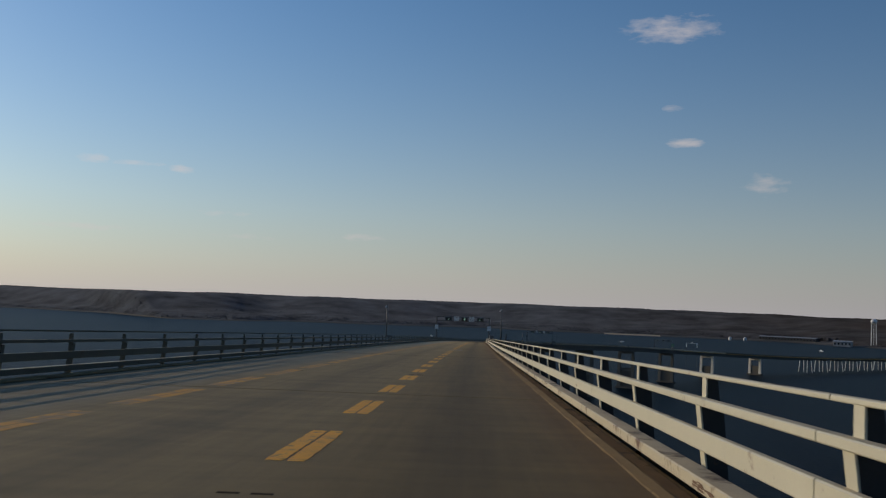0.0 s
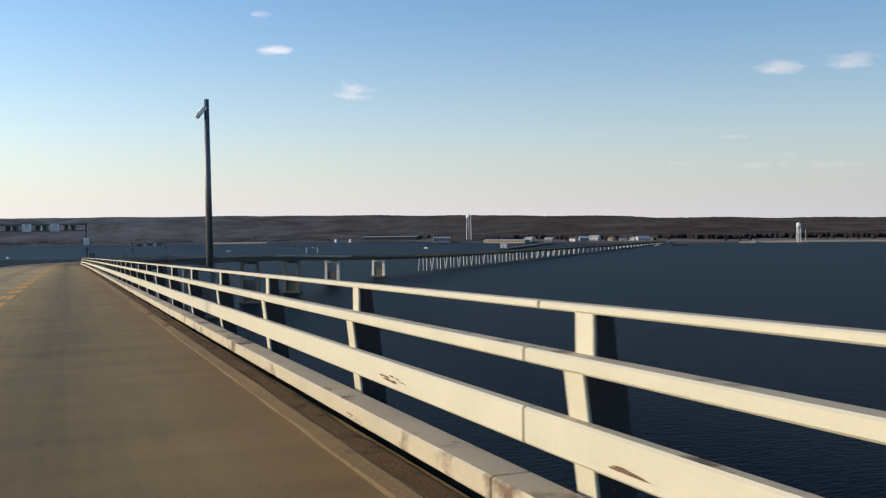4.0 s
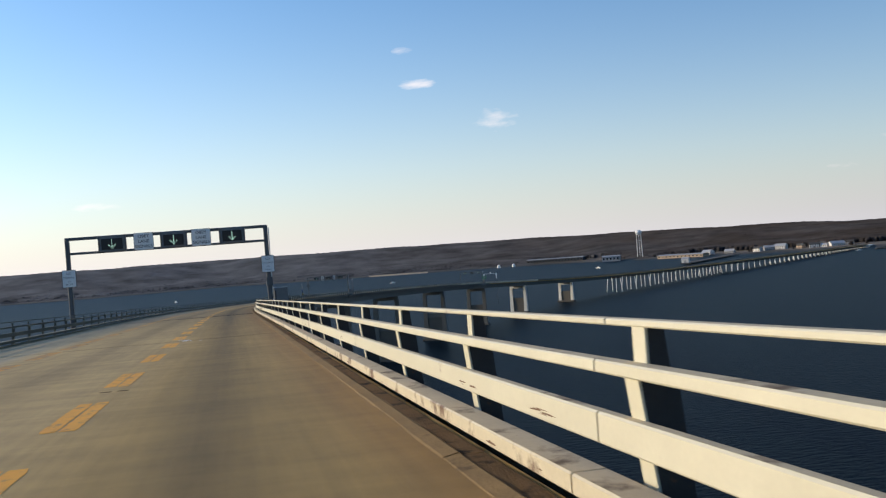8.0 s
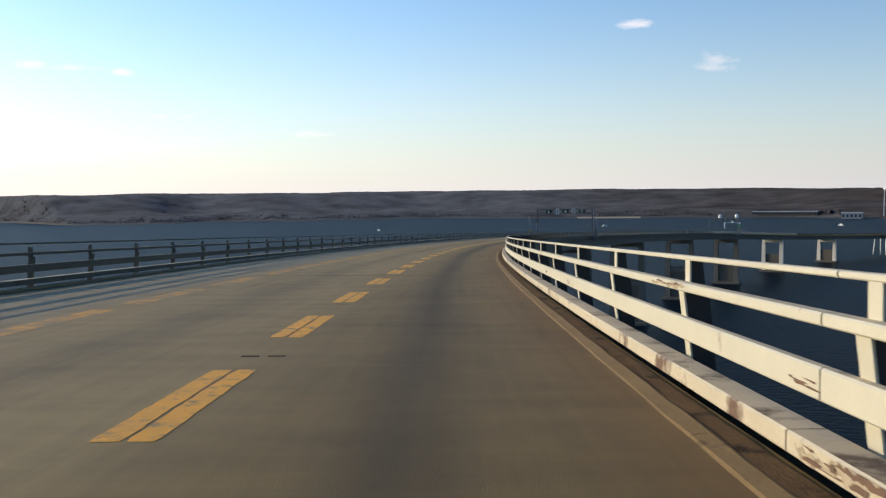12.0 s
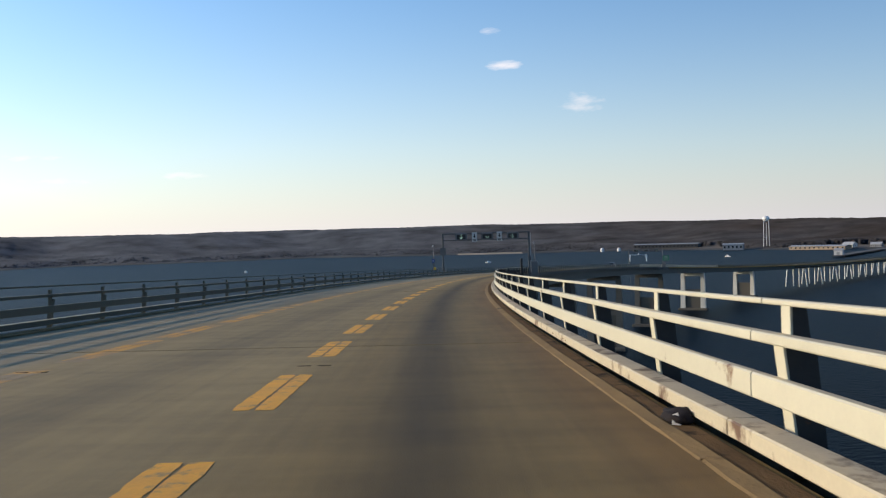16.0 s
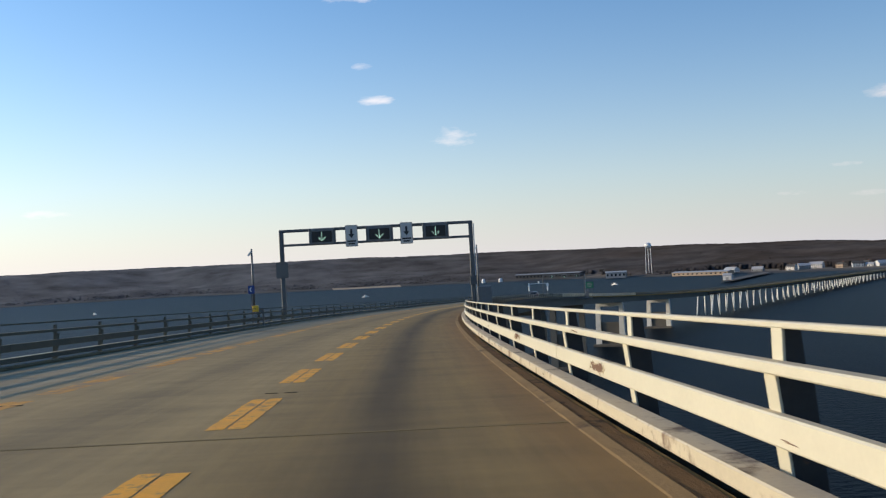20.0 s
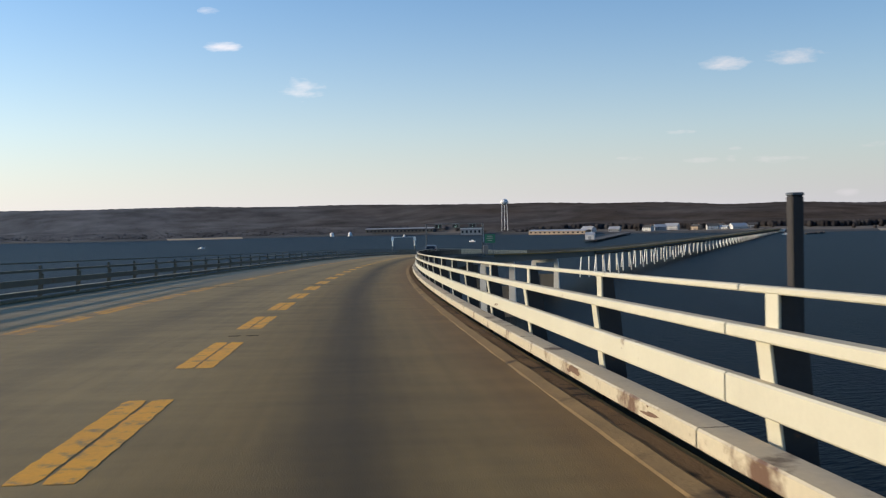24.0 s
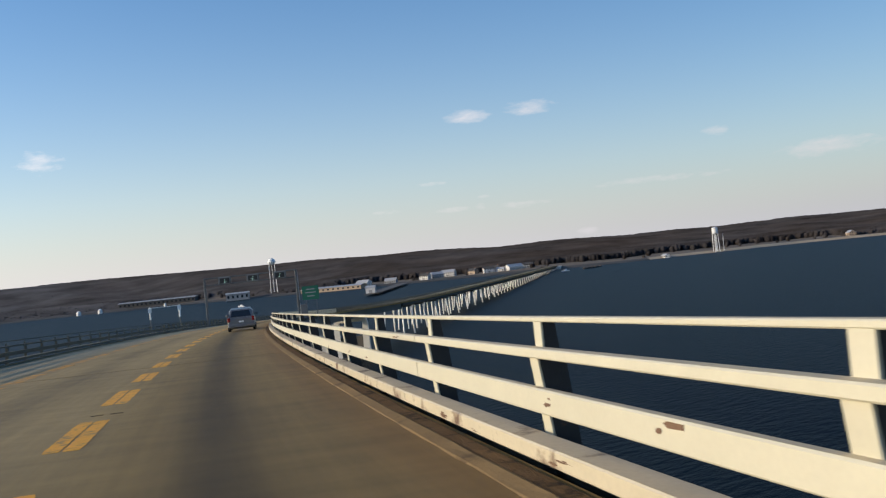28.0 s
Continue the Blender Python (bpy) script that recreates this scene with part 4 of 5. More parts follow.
def plate(w, h, t=0.03, r=0.05):
    """Sign plate with rounded corners, in the x-z plane, its face towards -y."""
    bmq = bmesh.new()
    ring = []
    for cx, cz, a0 in ((w / 2 - r, h / 2 - r, 0), (-w / 2 + r, h / 2 - r, 90), (-w / 2 + r, -h / 2 + r, 180), (w / 2 - r, -h / 2 + r, 270)):
        ring += [(cx + r * math.cos(radians(a0 + 30 * i)), cz + r * math.sin(radians(a0 + 30 * i))) for i in range(4)]
    f0 = [bmq.verts.new((x, -t / 2, z)) for x, z in ring]
    f1 = [bmq.verts.new((x, t / 2, z)) for x, z in ring]
    bmq.faces.new(f0)
    bmq.faces.new(f1[::-1])
    for i in range(len(ring)):
        j = (i + 1) % len(ring)
        bmq.faces.new((f0[i], f1[i], f1[j], f0[j]))
    bmesh.ops.recalc_face_normals(bmq, faces=bmq.faces)
    return bmq


def arrow_into(parent, x, z, size=1.0):
    """Downward arrow made of a shaft and two barbs of lit dots."""
    bma = bmesh.new()

    def dot_row(x0, z0, x1, z1, n):
        for i in range(n):
            cx, cz = x0 + (x1 - x0) * i / (n - 1), z0 + (z1 - z0) * i / (n - 1)
            rr = 0.027 * size
            vs = [bma.verts.new((x + cx + rr * math.cos(q * math.tau / 6), -0.30, z + cz + rr * math.sin(q * math.tau / 6))) for q in range(6)]
            bma.faces.new(vs)
    dot_row(0, 0.33 * size, 0, -0.33 * size, 9)
    dot_row(0.03 * size, -0.33 * size, 0.27 * size, -0.06 * size, 5)
    dot_row(-0.03 * size, -0.33 * size, -0.27 * size, -0.06 * size, 5)
    return part("arrow", bma, ARROW, parent, "green lit dots forming a downward arrow")


def gantry(s, uR, uL, top, boxes, signs, sign_words, sign_size, post_sign_h, left_sign_back, right_sign=True, left_sign=True):
    m = road_pose(s, uL, 0)
    m = Matrix.Translation(road(s, uL, 0)) @ Matrix.Rotation(-heading(s), 4, "Z")
    g = empty("signal_gantry", m, "dark steel lane-signal gantry spanning the bridge deck", "signal gantry", "lane-signal gantries")
    w = uR - uL
    for x in (0, w):
        part("post", box(x - 0.14, x + 0.14, -0.14, 0.14, -1.2, top - 0.05, 0.03), STEEL, g)
        part("bracket", box(min(x, x - 1.9 if x else x + 1.9), max(x, x - 1.9 if x else x + 1.9), -0.12, 0.12, -0.8, -0.45, 0.02), STEEL, g)
    part("upper_beam", box(-0.14, w + 0.14, -0.11, 0.11, top - 0.20, top, 0.03), STEEL, g)
    part("lower_beam", box(0.05, w - 0.05, -0.09, 0.09, top - 1.14, top - 0.98, 0.02), STEEL, g)
    for i, (x0, x1) in enumerate(boxes):
        b = part("signal_housing", box(x0, x1, -0.22, 0.16, top - 1.10, top - 0.04, 0.03), HOUSING, g, "grey lane-signal housing with a black panel")
        part("panel", box(x0 + 0.22, x1 - 0.22, -0.27, -0.215, top - 0.94, top - 0.22, 0.01), BLACK, b)
        for xx in (x0 + 0.02, x1 - 0.10):
            part("side_plate", box(xx, xx + 0.08, -0.25, 0.18, top - 1.14, top, 0.01), STEEL, b)
        arrow_into(b, (x0 + x1) / 2, top - 0.58, 0.82)
    for x0, x1, z0, z1 in signs:
        sg = part("lane_sign", plate(x1 - x0, z1 - z0), SIGN_WHITE if sign_words else SIGN_DULL, g, "white lane sign with black lettering" if sign_words else "dull white lane sign with a black arrow")
        sg.matrix_basis = Matrix.Translation(((x0 + x1) / 2, -0.16, (z0 + z1) / 2))
        part("border", plate(x1 - x0 + 0.05, z1 - z0 + 0.05, 0.02, 0.06), SIGN_BLACK, sg).matrix_basis = Matrix.Translation((0, 0.012, 0))
        if sign_words:
            for j, word in enumerate(sign_words):
                lettering(word, sign_size, SIGN_BLACK, sg, Matrix.Translation((0, -0.02, (z1 - z0) * (0.30 - 0.30 * j))) @ UP)
        else:
            bmb = bmesh.new()
            box_into(bmb, -0.07, 0.07, -0.025, -0.015, 0.05, 0.45)
            vs = [bmb.verts.new(p) for p in ((-0.2, -0.022, 0.12), (0.0, -0.022, -0.16), (0.2, -0.022, 0.12))]
            bmb.faces.new(vs)
            part("down_arrow", bmb, SIGN_BLACK, sg)
            for zz, ww in ((-0.36, 0.3), (-0.53, 0.22)):
                part("bar", box(-ww, ww, -0.024, -0.015, zz - 0.05, zz + 0.05), SIGN_BLACK, sg)
    for x, back in [p for p, shown in (((w, False), right_sign), ((0, left_sign_back), left_sign)) if shown]:
        z = post_sign_h
        sg = part("post_sign", plate(0.82, 1.09), SIGN_BACK if back else SIGN_WHITE, g, "white notice on the gantry post" if not back else "bare metal back of a notice")
        sg.matrix_basis = Matrix.Translation((x, -0.19, z))
        if not back:
            part("border", plate(0.87, 1.14, 0.02, 0.06), SIGN_BLACK, sg).matrix_basis = Matrix.Translation((0, 0.012, 0))
            for word, size, zz in (("NO", 0.20, 0.33), ("STOPPING", 0.165, 0.06), ("ON", 0.13, -0.17), ("BRIDGE", 0.13, -0.38)):
                lettering(word, size, SIGN_GREY, sg, Matrix.Translation((0, -0.02, zz)) @ UP)
    # white colour stands in for sunlight on the conduit
    part("conduit", tube((w + 0.2, 0, 0.2), (w + 0.2, 0, top - 0.2), 0.035, n=8), SIGN_WHITE, g)
    part("junction_box", box(w - 0.2, w + 0.24, -0.3, -0.14, 1.9, 2.5, 0.02), STEEL, g)
    part("cabinet", box(w + 0.25, w + 1.2, -0.35, 0.35, -0.3, 1.75, 0.03), GALV, g, "grey electrical cabinet beside the gantry post")
    return g


BOX3 = [(1.93, 3.70), (5.86, 7.60), (9.68, 11.40)]
gantry(GANTRY[0], *GANTRY_U, GANTRY[1], BOX3, [(4.20, 5.42, 4.96, 6.06), (7.90, 9.12, 4.96, 6.06)], ("OBEY", "LANE", "SIGNALS"), 0.29, 3.40, False)
gantry(GANTRY[2], *GANTRY_U, GANTRY[3], [(1.9, 3.68), (5.75, 7.55), (9.55, 11.3)], [(4.38, 5.16, 4.88, 6.27), (8.08, 8.86, 4.88, 6.27)], None, 0, 3.5, True, False)
gantry(722.0, GANTRY_U[0] + 0.9, GANTRY_U[1] + 0.9, 6.85, BOX3, [], None, 0, 3.6, False, False, False)

# ---- lamp standards, utility posts ----


def lamp_post(s, u, height, side, reach=0.3):
    m = Matrix.Translation(road(s, u, 0)) @ Matrix.Rotation(-heading(s), 4, "Z")
    p = empty("lamp_post", m, "slim grey steel lamp post standing outside the railing", "lamp post", "lamp posts")
    part("pole", tube((0, 0, 0.9), (0, 0, height), 0.075, 0.05, 10), GALV, p, smooth=True)
    part("base_arm", box(-0.45 * side - 0.06, 0.06 - 0.0 * side, -0.06, 0.06, 0.86, 0.98, 0.01) if side > 0 else box(-0.06, 0.51, -0.06, 0.06, 0.86, 0.98, 0.01), GALV, p)
    part("stub", box(-0.5 * side - 0.05, -0.5 * side + 0.05, -0.05, 0.05, -0.6, 0.98, 0.01), GALV, p)
    part("bracket", box(0.45, 0.45 + reach, -0.06, 0.06, -0.6, -0.45) if side < 0 else box(-0.45 - reach, -0.45, -0.06, 0.06, -0.6, -0.45), GALV, p)
    bml = bmesh.new()
    box_into(bml, -0.30, 0.0, -0.09, 0.09, -0.05, 0.05, 0.02, Matrix.Translation((-0.02, 0, height - 0.15)) @ Matrix.Rotation(radians(-50), 4, "Y"))
    part("lamp_head", bml, SIGN_WHITE, p, "small white angled lamp head")
    return p


lamp_post(LAMP_S, 4.55, 4.40, 1)
lamp_post(LAMP_S, -8.05, 4.40, -1, 0.8)
lamp_post(GANTRY[2] + 6.5, 4.75, 5.0, 1)
lamp_post(474.0, -8.05, 4.4, -1, 0.8)


TAR_POST = material("tarred_post", (0.032, 0.027, 0.024), 0.75, vary=0.4, scale=3, fine=25, bump=0.003)


def utility_post(s):
    m = Matrix.Translation(road(s, 4.3, 0)) @ Matrix.Rotation(-heading(s), 4, "Z")
    p = empty("utility_post", m, "short dark square steel post outside the railing", "utility post", "utility posts")
    part("shaft", box(-0.038, 0.038, -0.038, 0.038, -1.2, 1.49, 0.008), TAR_POST, p)
    part("cap", box(-0.040, 0.040, -0.040, 0.040, 1.49, 1.51, 0.006), STEEL, p)
    part("bracket", box(-0.3, 0.0, -0.04, 0.04, -0.4, -0.3, 0.0), STEEL, p)


for s in POLE_S:
    utility_post(s)

# ---- the car ahead ----
CAR_PAINT = material("silver_car_paint", (0.15, 0.155, 0.165), 0.35, 0.4, vary=0.06, scale=2, fine=20, bump=0.0)
RUBBER = material("tyre_rubber", (0.015, 0.015, 0.015), 0.8, vary=0.2, scale=20, bump=0.0)
CAR_GLASS = material("tinted_glass", (0.012, 0.014, 0.016), 0.08, vary=0.1, bump=0.0, spec=0.8)
TAIL_RED = material("tail_lamp_red", (0.22, 0.008, 0.008), 0.2, vary=0.1, bump=0.0)
CHROME = material("chrome", (0.55, 0.55, 0.55), 0.2, 0.9, vary=0.05, bump=0.0)


def loft(sections, mats=None):
    """A body lofted through (y, half-width outline) rings of equal length."""
    bml = bmesh.new()
    rings = [[bml.verts.new((x, y, z)) for x, z in ring] for y, ring in sections]
    n = len(rings[0])
    for ra, rb in zip(rings, rings[1:]):
        for i in range(n):
            bml.faces.new((ra[i], ra[(i + 1) % n], rb[(i + 1) % n], rb[i]))
    bml.faces.new(rings[0][::-1])
    bml.faces.new(rings[-1])
    bmesh.ops.recalc_face_normals(bml, faces=bml.faces)
    return bml


def body_ring(w, z0, z1, top_w, belly=0.9):
    half = [(w * belly, z0), (w, z0 + 0.18), (w * 1.0, z0 + (z1 - z0) * 0.7), (top_w, z1)]
    return half + [(-x, z) for x, z in half[::-1]]


def car(m):
    c = empty("car", m, "silver hatchback estate car driving in the near lane", "car")
    part("body", loft([(-2.18, body_ring(0.80, 0.42, 0.88, 0.74)), (-2.10, body_ring(0.87, 0.30, 0.98, 0.80)), (-1.5, body_ring(0.90, 0.22, 1.02, 0.84)), (0.6, body_ring(0.90, 0.22, 0.98, 0.83)),
                       (1.6, body_ring(0.88, 0.24, 0.90, 0.78)), (2.2, body_ring(0.78, 0.34, 0.72, 0.66))]), CAR_PAINT, c, smooth=False)
    part("cabin", loft([(-2.05, body_ring(0.79, 0.95, 1.02, 0.78, 1.0)), (-1.72, body_ring(0.79, 0.95, 1.50, 0.62, 1.0)), (-0.2, body_ring(0.79, 0.95, 1.56, 0.62, 1.0)),
                        (0.35, body_ring(0.79, 0.95, 1.50, 0.60, 1.0)), (1.15, body_ring(0.78, 0.93, 0.98, 0.74, 1.0))]), CAR_PAINT, c)
    bmw = bmesh.new()
    vs = [bmw.verts.new(p) for p in ((-0.66, -2.068, 1.03), (0.66, -2.068, 1.03), (0.56, -1.792, 1.42), (-0.56, -1.792, 1.42))]
    bmw.faces.new(vs)
    part("rear_window", bmw, CAR_GLASS, c, "dark rear window")
    for sx in (-1, 1):
        bms = bmesh.new()
        vs = [bms.verts.new(p) for p in ((sx * 0.80, -1.62, 1.04), (sx * 0.80, 0.85, 1.03), (sx * 0.655, 0.25, 1.45), (sx * 0.66, -1.5, 1.45))]
        bms.faces.new(vs)
        part("side_window", bms, CAR_GLASS, c)
        part("tail_lamp", box(sx * 0.78 - 0.09, sx * 0.78 + 0.09, -2.19, -2.05, 0.72, 1.0, 0.02), TAIL_RED, c, "red tail lamp")
        part("mirror", box(sx * 0.98 - 0.1, sx * 0.98 + 0.1, 0.55, 0.68, 0.98, 1.14, 0.03), CAR_PAINT, c)
        for y in (-1.35, 1.35):
            w = part("wheel", tube((sx * 0.72, y, 0.32), (sx * 0.91, y, 0.32), 0.32, n=20), RUBBER, c)
            part("rim", tube((sx * 0.90, y, 0.32), (sx * 0.925, y, 0.32), 0.19, n=16), CHROME, w)
    part("bumper", box(-0.86, 0.86, -2.27, -2.06, 0.32, 0.56, 0.05), CAR_PAINT, c)
    part("number_plate", box(-0.16, 0.16, -2.215, -2.19, 0.66, 0.76, 0.0), SIGN_WHITE, c)
    return c


car(road_pose(649.0, 1.85, 0.0))

# ---- the far bank ----
HOUSE_WHITE = material("white_siding", (0.58, 0.565, 0.54), 0.7, vary=0.12, scale=0.3, fine=3, bump=0.0)
HOUSE_GREY = material("grey_siding", (0.30, 0.30, 0.30), 0.75, vary=0.15, scale=0.3, fine=3, bump=0.0)
HOUSE_TAN = material("tan_siding", (0.36, 0.27, 0.19), 0.75, vary=0.15, scale=0.3, fine=3, bump=0.0)
ROOF_DARK = material("dark_shingles", (0.07, 0.065, 0.06), 0.85, vary=0.2, scale=0.5, fine=4, bump=0.0)
ROOF_PALE = material("pale_metal_roof", (0.40, 0.40, 0.40), 0.5, 0.1, vary=0.12, scale=0.2, fine=2, bump=0.0)
WINDOW_DARK = material("dark_window", (0.02, 0.024, 0.03), 0.15, vary=0.1, bump=0.0)
CANVAS = material("white_canvas", (0.80, 0.78, 0.74), 0.7, vary=0.06, scale=0.3, fine=3, bump=0.0)
TANK_WHITE = material("tank_white", (0.74, 0.74, 0.72), 0.5, vary=0.08, scale=0.2, fine=2, bump=0.0)
BRICK_RED = material("brick_wall", (0.22, 0.10, 0.07), 0.85, vary=0.2, scale=0.5, fine=4, bump=0.0)
TIMBER = material("weathered_timber", (0.10, 0.085, 0.07), 0.85, vary=0.3, scale=0.5, fine=5, bump=0.0)


def ground_pose(x, y, turn=0.0, sink=0.5):
    return Matrix.Translation((x, y, max(0.6, land_at(x, y)) - sink)) @ Matrix.Rotation(radians(turn), 4, "Z")


def gable(w, d, h, rise, eave=0.4):
    bmg = bmesh.new()
    pts = [(-w / 2 - eave, h), (0, h + rise), (w / 2 + eave, h), (w / 2 + eave, h - 0.25), (0, h + rise - 0.3), (-w / 2 - eave, h - 0.25)]
    a = [bmg.verts.new((x, -d / 2 - eave, z)) for x, z in pts]
    b_ = [bmg.verts.new((x, d / 2 + eave, z)) for x, z in pts]
    for i in range(6):
        j = (i + 1) % 6
        bmg.faces.new((a[i], a[j], b_[j], b_[i]))
    bmg.faces.new(a[::-1])
    bmg.faces.new(b_)
    bmesh.ops.recalc_face_normals(bmg, faces=bmg.faces)
    return bmg


def walls(w, d, h, rise):
    bmw = bmesh.new()
    pts = [(-w / 2, 0), (w / 2, 0), (w / 2, h), (0, h + rise - 0.3), (-w / 2, h)]
    a = [bmw.verts.new((x, -d / 2, z)) for x, z in pts]
    b_ = [bmw.verts.new((x, d / 2, z)) for x, z in pts]
    for i in range(5):
        j = (i + 1) % 5
        bmw.faces.new((a[i], a[j], b_[j], b_[i]))
    bmw.faces.new(a[::-1])
    bmw.faces.new(b_)
    bmesh.ops.recalc_face_normals(bmw, faces=bmw.faces)
    return bmw


def house(x, y, turn, w, d, h, wall_mat, roof_mat, label, rise=None, chimney=True):
    """A small gabled house; its front, with windows and a door, looks along -x of its own frame."""
    rise = w * 0.32 if rise is None else rise
    o = empty("house", ground_pose(x, y, turn), label, "house", "houses on the far bank")
    part("wall", walls(w, d, h, rise), wall_mat, o)
    rf = part("roof", gable(w, d, h, rise), roof_mat, o)
    if chimney:
        part("chimney", box(0.4, 1.2, -d * 0.25, -d * 0.25 + 0.8, h, h + rise + 1.0), BRICK_RED, rf)
    storeys = 2 if h > 4.5 else 1
    for fl in range(storeys):
        z = 1.2 + 2.8 * fl
        n = max(2, int(d / 3.0))
        for i in range(n):
            yy = -d / 2 + d * (i + 0.5) / n
            for sx in (-1, 1):
                part("window", box(sx * (w / 2 + 0.03) - 0.05, sx * (w / 2 + 0.03) + 0.05, yy - 0.55, yy + 0.55, z, z + 1.4), WINDOW_DARK, o)
        n = max(2, int(w / 3.0))
        for i in range(n):
            xx = -w / 2 + w * (i + 0.5) / n
            part("window", box(xx - 0.5, xx + 0.5, -d / 2 - 0.08, -d / 2 + 0.02, z, z + 1.4), WINDOW_DARK, o)
    part("door", box(-w / 2 - 0.07, -w / 2 + 0.03, -0.5, 0.5, 0.5, 2.5), ROOF_DARK, o)
    return o


def hall(x, y, turn, length, depth, h, wall_mat, roof_mat, label, name="warehouse", windows=0):
    o = empty(name, ground_pose(x, y, turn), label, name.replace("_", " "))
    part("wall", box(-length / 2, length / 2, -depth / 2, depth / 2, 0, h), wall_mat, o)
    part("roof", gable(depth, length, h, 1.6, 0.8), roof_mat, o).matrix_basis = Matrix.Rotation(radians(90), 4, "Z")
    for i in range(windows):
        xx = -length / 2 + length * (i + 0.5) / windows
        for yy in (-depth / 2 - 0.05, depth / 2 + 0.05):
            part("window", box(xx - 1.3, xx + 1.3, yy - 0.06, yy + 0.06, h * 0.35, h * 0.75), WINDOW_DARK, o)
    return o


def ball(r, squash, cut=-1.0, rings=10, n=20):
    bmb = bmesh.new()
    rows = []
    for i in range(rings + 1):
        ph = math.pi * i / rings
        rows.append([bmb.verts.new((r * math.sin(ph) * math.cos(k * math.tau / n), r * math.sin(ph) * math.sin(k * math.tau / n), squash * r * math.cos(ph))) for k in range(n)])
    for ra, rb in zip(rows, rows[1:]):
        for k in range(n):
            bmb.faces.new((ra[k], rb[k], rb[(k + 1) % n], ra[(k + 1) % n]))
    bmesh.ops.remove_doubles(bmb, verts=bmb.verts, dist=1e-4)
    bmesh.ops.recalc_face_normals(bmb, faces=bmb.faces)
    return bmb


def water_tower(x, y, top, r, legs, drum, label):
    g = ground_pose(x, y)
    o = empty("water_tower", g, label, "water tower", "water towers")
    z = top - g.translation.z
    if drum:
        bmt = bmesh.new()
        tube_into(bmt, (0, 0, z - 8.2), (0, 0, z - 1.8), r, r, 20)
        part("tank", bmt, TANK_WHITE, o, smooth=False)
        part("roof", tube((0, 0, z - 1.8), (0, 0, z), r + 0.2, 0.2, 20), TANK_WHITE, o)
        part("bowl", tube((0, 0, z - 9.8), (0, 0, z - 8.2), 0.8, r, 20), TANK_WHITE, o)
        zc = z - 8.2
    else:
        part("tank", ball(r, 0.86), TANK_WHITE, o, smooth=True).matrix_basis = Matrix.Translation((0, 0, z - r * 0.86))
        zc = z - r * 0.95
        part("walkway", tube((0, 0, zc - 0.3), (0, 0, zc + 0.3), r + 0.7, r + 0.7, 24), TANK_WHITE, o)
    for i in range(legs):
        a = i * math.tau / legs + 0.3
        part("leg", tube((r * 1.15 * math.cos(a), r * 1.15 * math.sin(a), 0), (r * 0.92 * math.cos(a), r * 0.92 * math.sin(a), zc), 0.42, 0.4, 8), TANK_WHITE, o)
        b_ = a + math.tau / legs
        for f0 in (0.36, 0.7):
            q = r * (1.15 - 0.23 * f0)
            part("brace", tube((q * math.cos(a), q * math.sin(a), zc * f0), (q * math.cos(b_), q * math.sin(b_), zc * f0), 0.12, n=6), TANK_WHITE, o)
    part("riser", tube((0, 0, 0), (0, 0, zc - (1.0 if drum else 0)), 0.4, n=12), TANK_WHITE, o)
    return o


water_tower(712.3, 1753.8, 51.3, 5.4, 4, False, "tall white ellipsoidal water tower on legs above bare trees")
water_tower(1083.6, 1305.4, 31.6, 3.6, 4, True, "white drum-shaped water tower on four legs by the beach")
mast = empty("mast", ground_pose(1094, 1302), "thin pale mast beside the water tower", "mast")
part("pole", tube((0, 0, 0), (0, 0, 22), 0.3, 0.2, 8), TANK_WHITE, mast)

hall(618, 1925, -34.0, 108, 24, 7.0, ROOF_DARK, HOUSE_GREY, "long dark waterside building with a pale roof edge", "long_building", 18)
for x, y in ((508, 1936), (534, 1926)):
    d = empty("dome", ground_pose(x, y), "small white dome near the long building", "dome", "white domes")
    part("shell", ball(3.2, 1.1), CANVAS, d, smooth=True).matrix_basis = Matrix.Translation((0, 0, 3.0))
    part("base_ring", tube((0, 0, 0), (0, 0, 3.2), 3.25, n=24), CANVAS, d)
hall(662, 1762, -30.0, 30, 18, 9.0, HOUSE_GREY, ROOF_PALE, "grey waterside building with a white end wall", "depot", 5)
hall(736, 1640, -57.0, 84, 20, 5.0, HOUSE_TAN, ROOF_PALE, "long low tan building with a pale roof", "warehouse", 12)
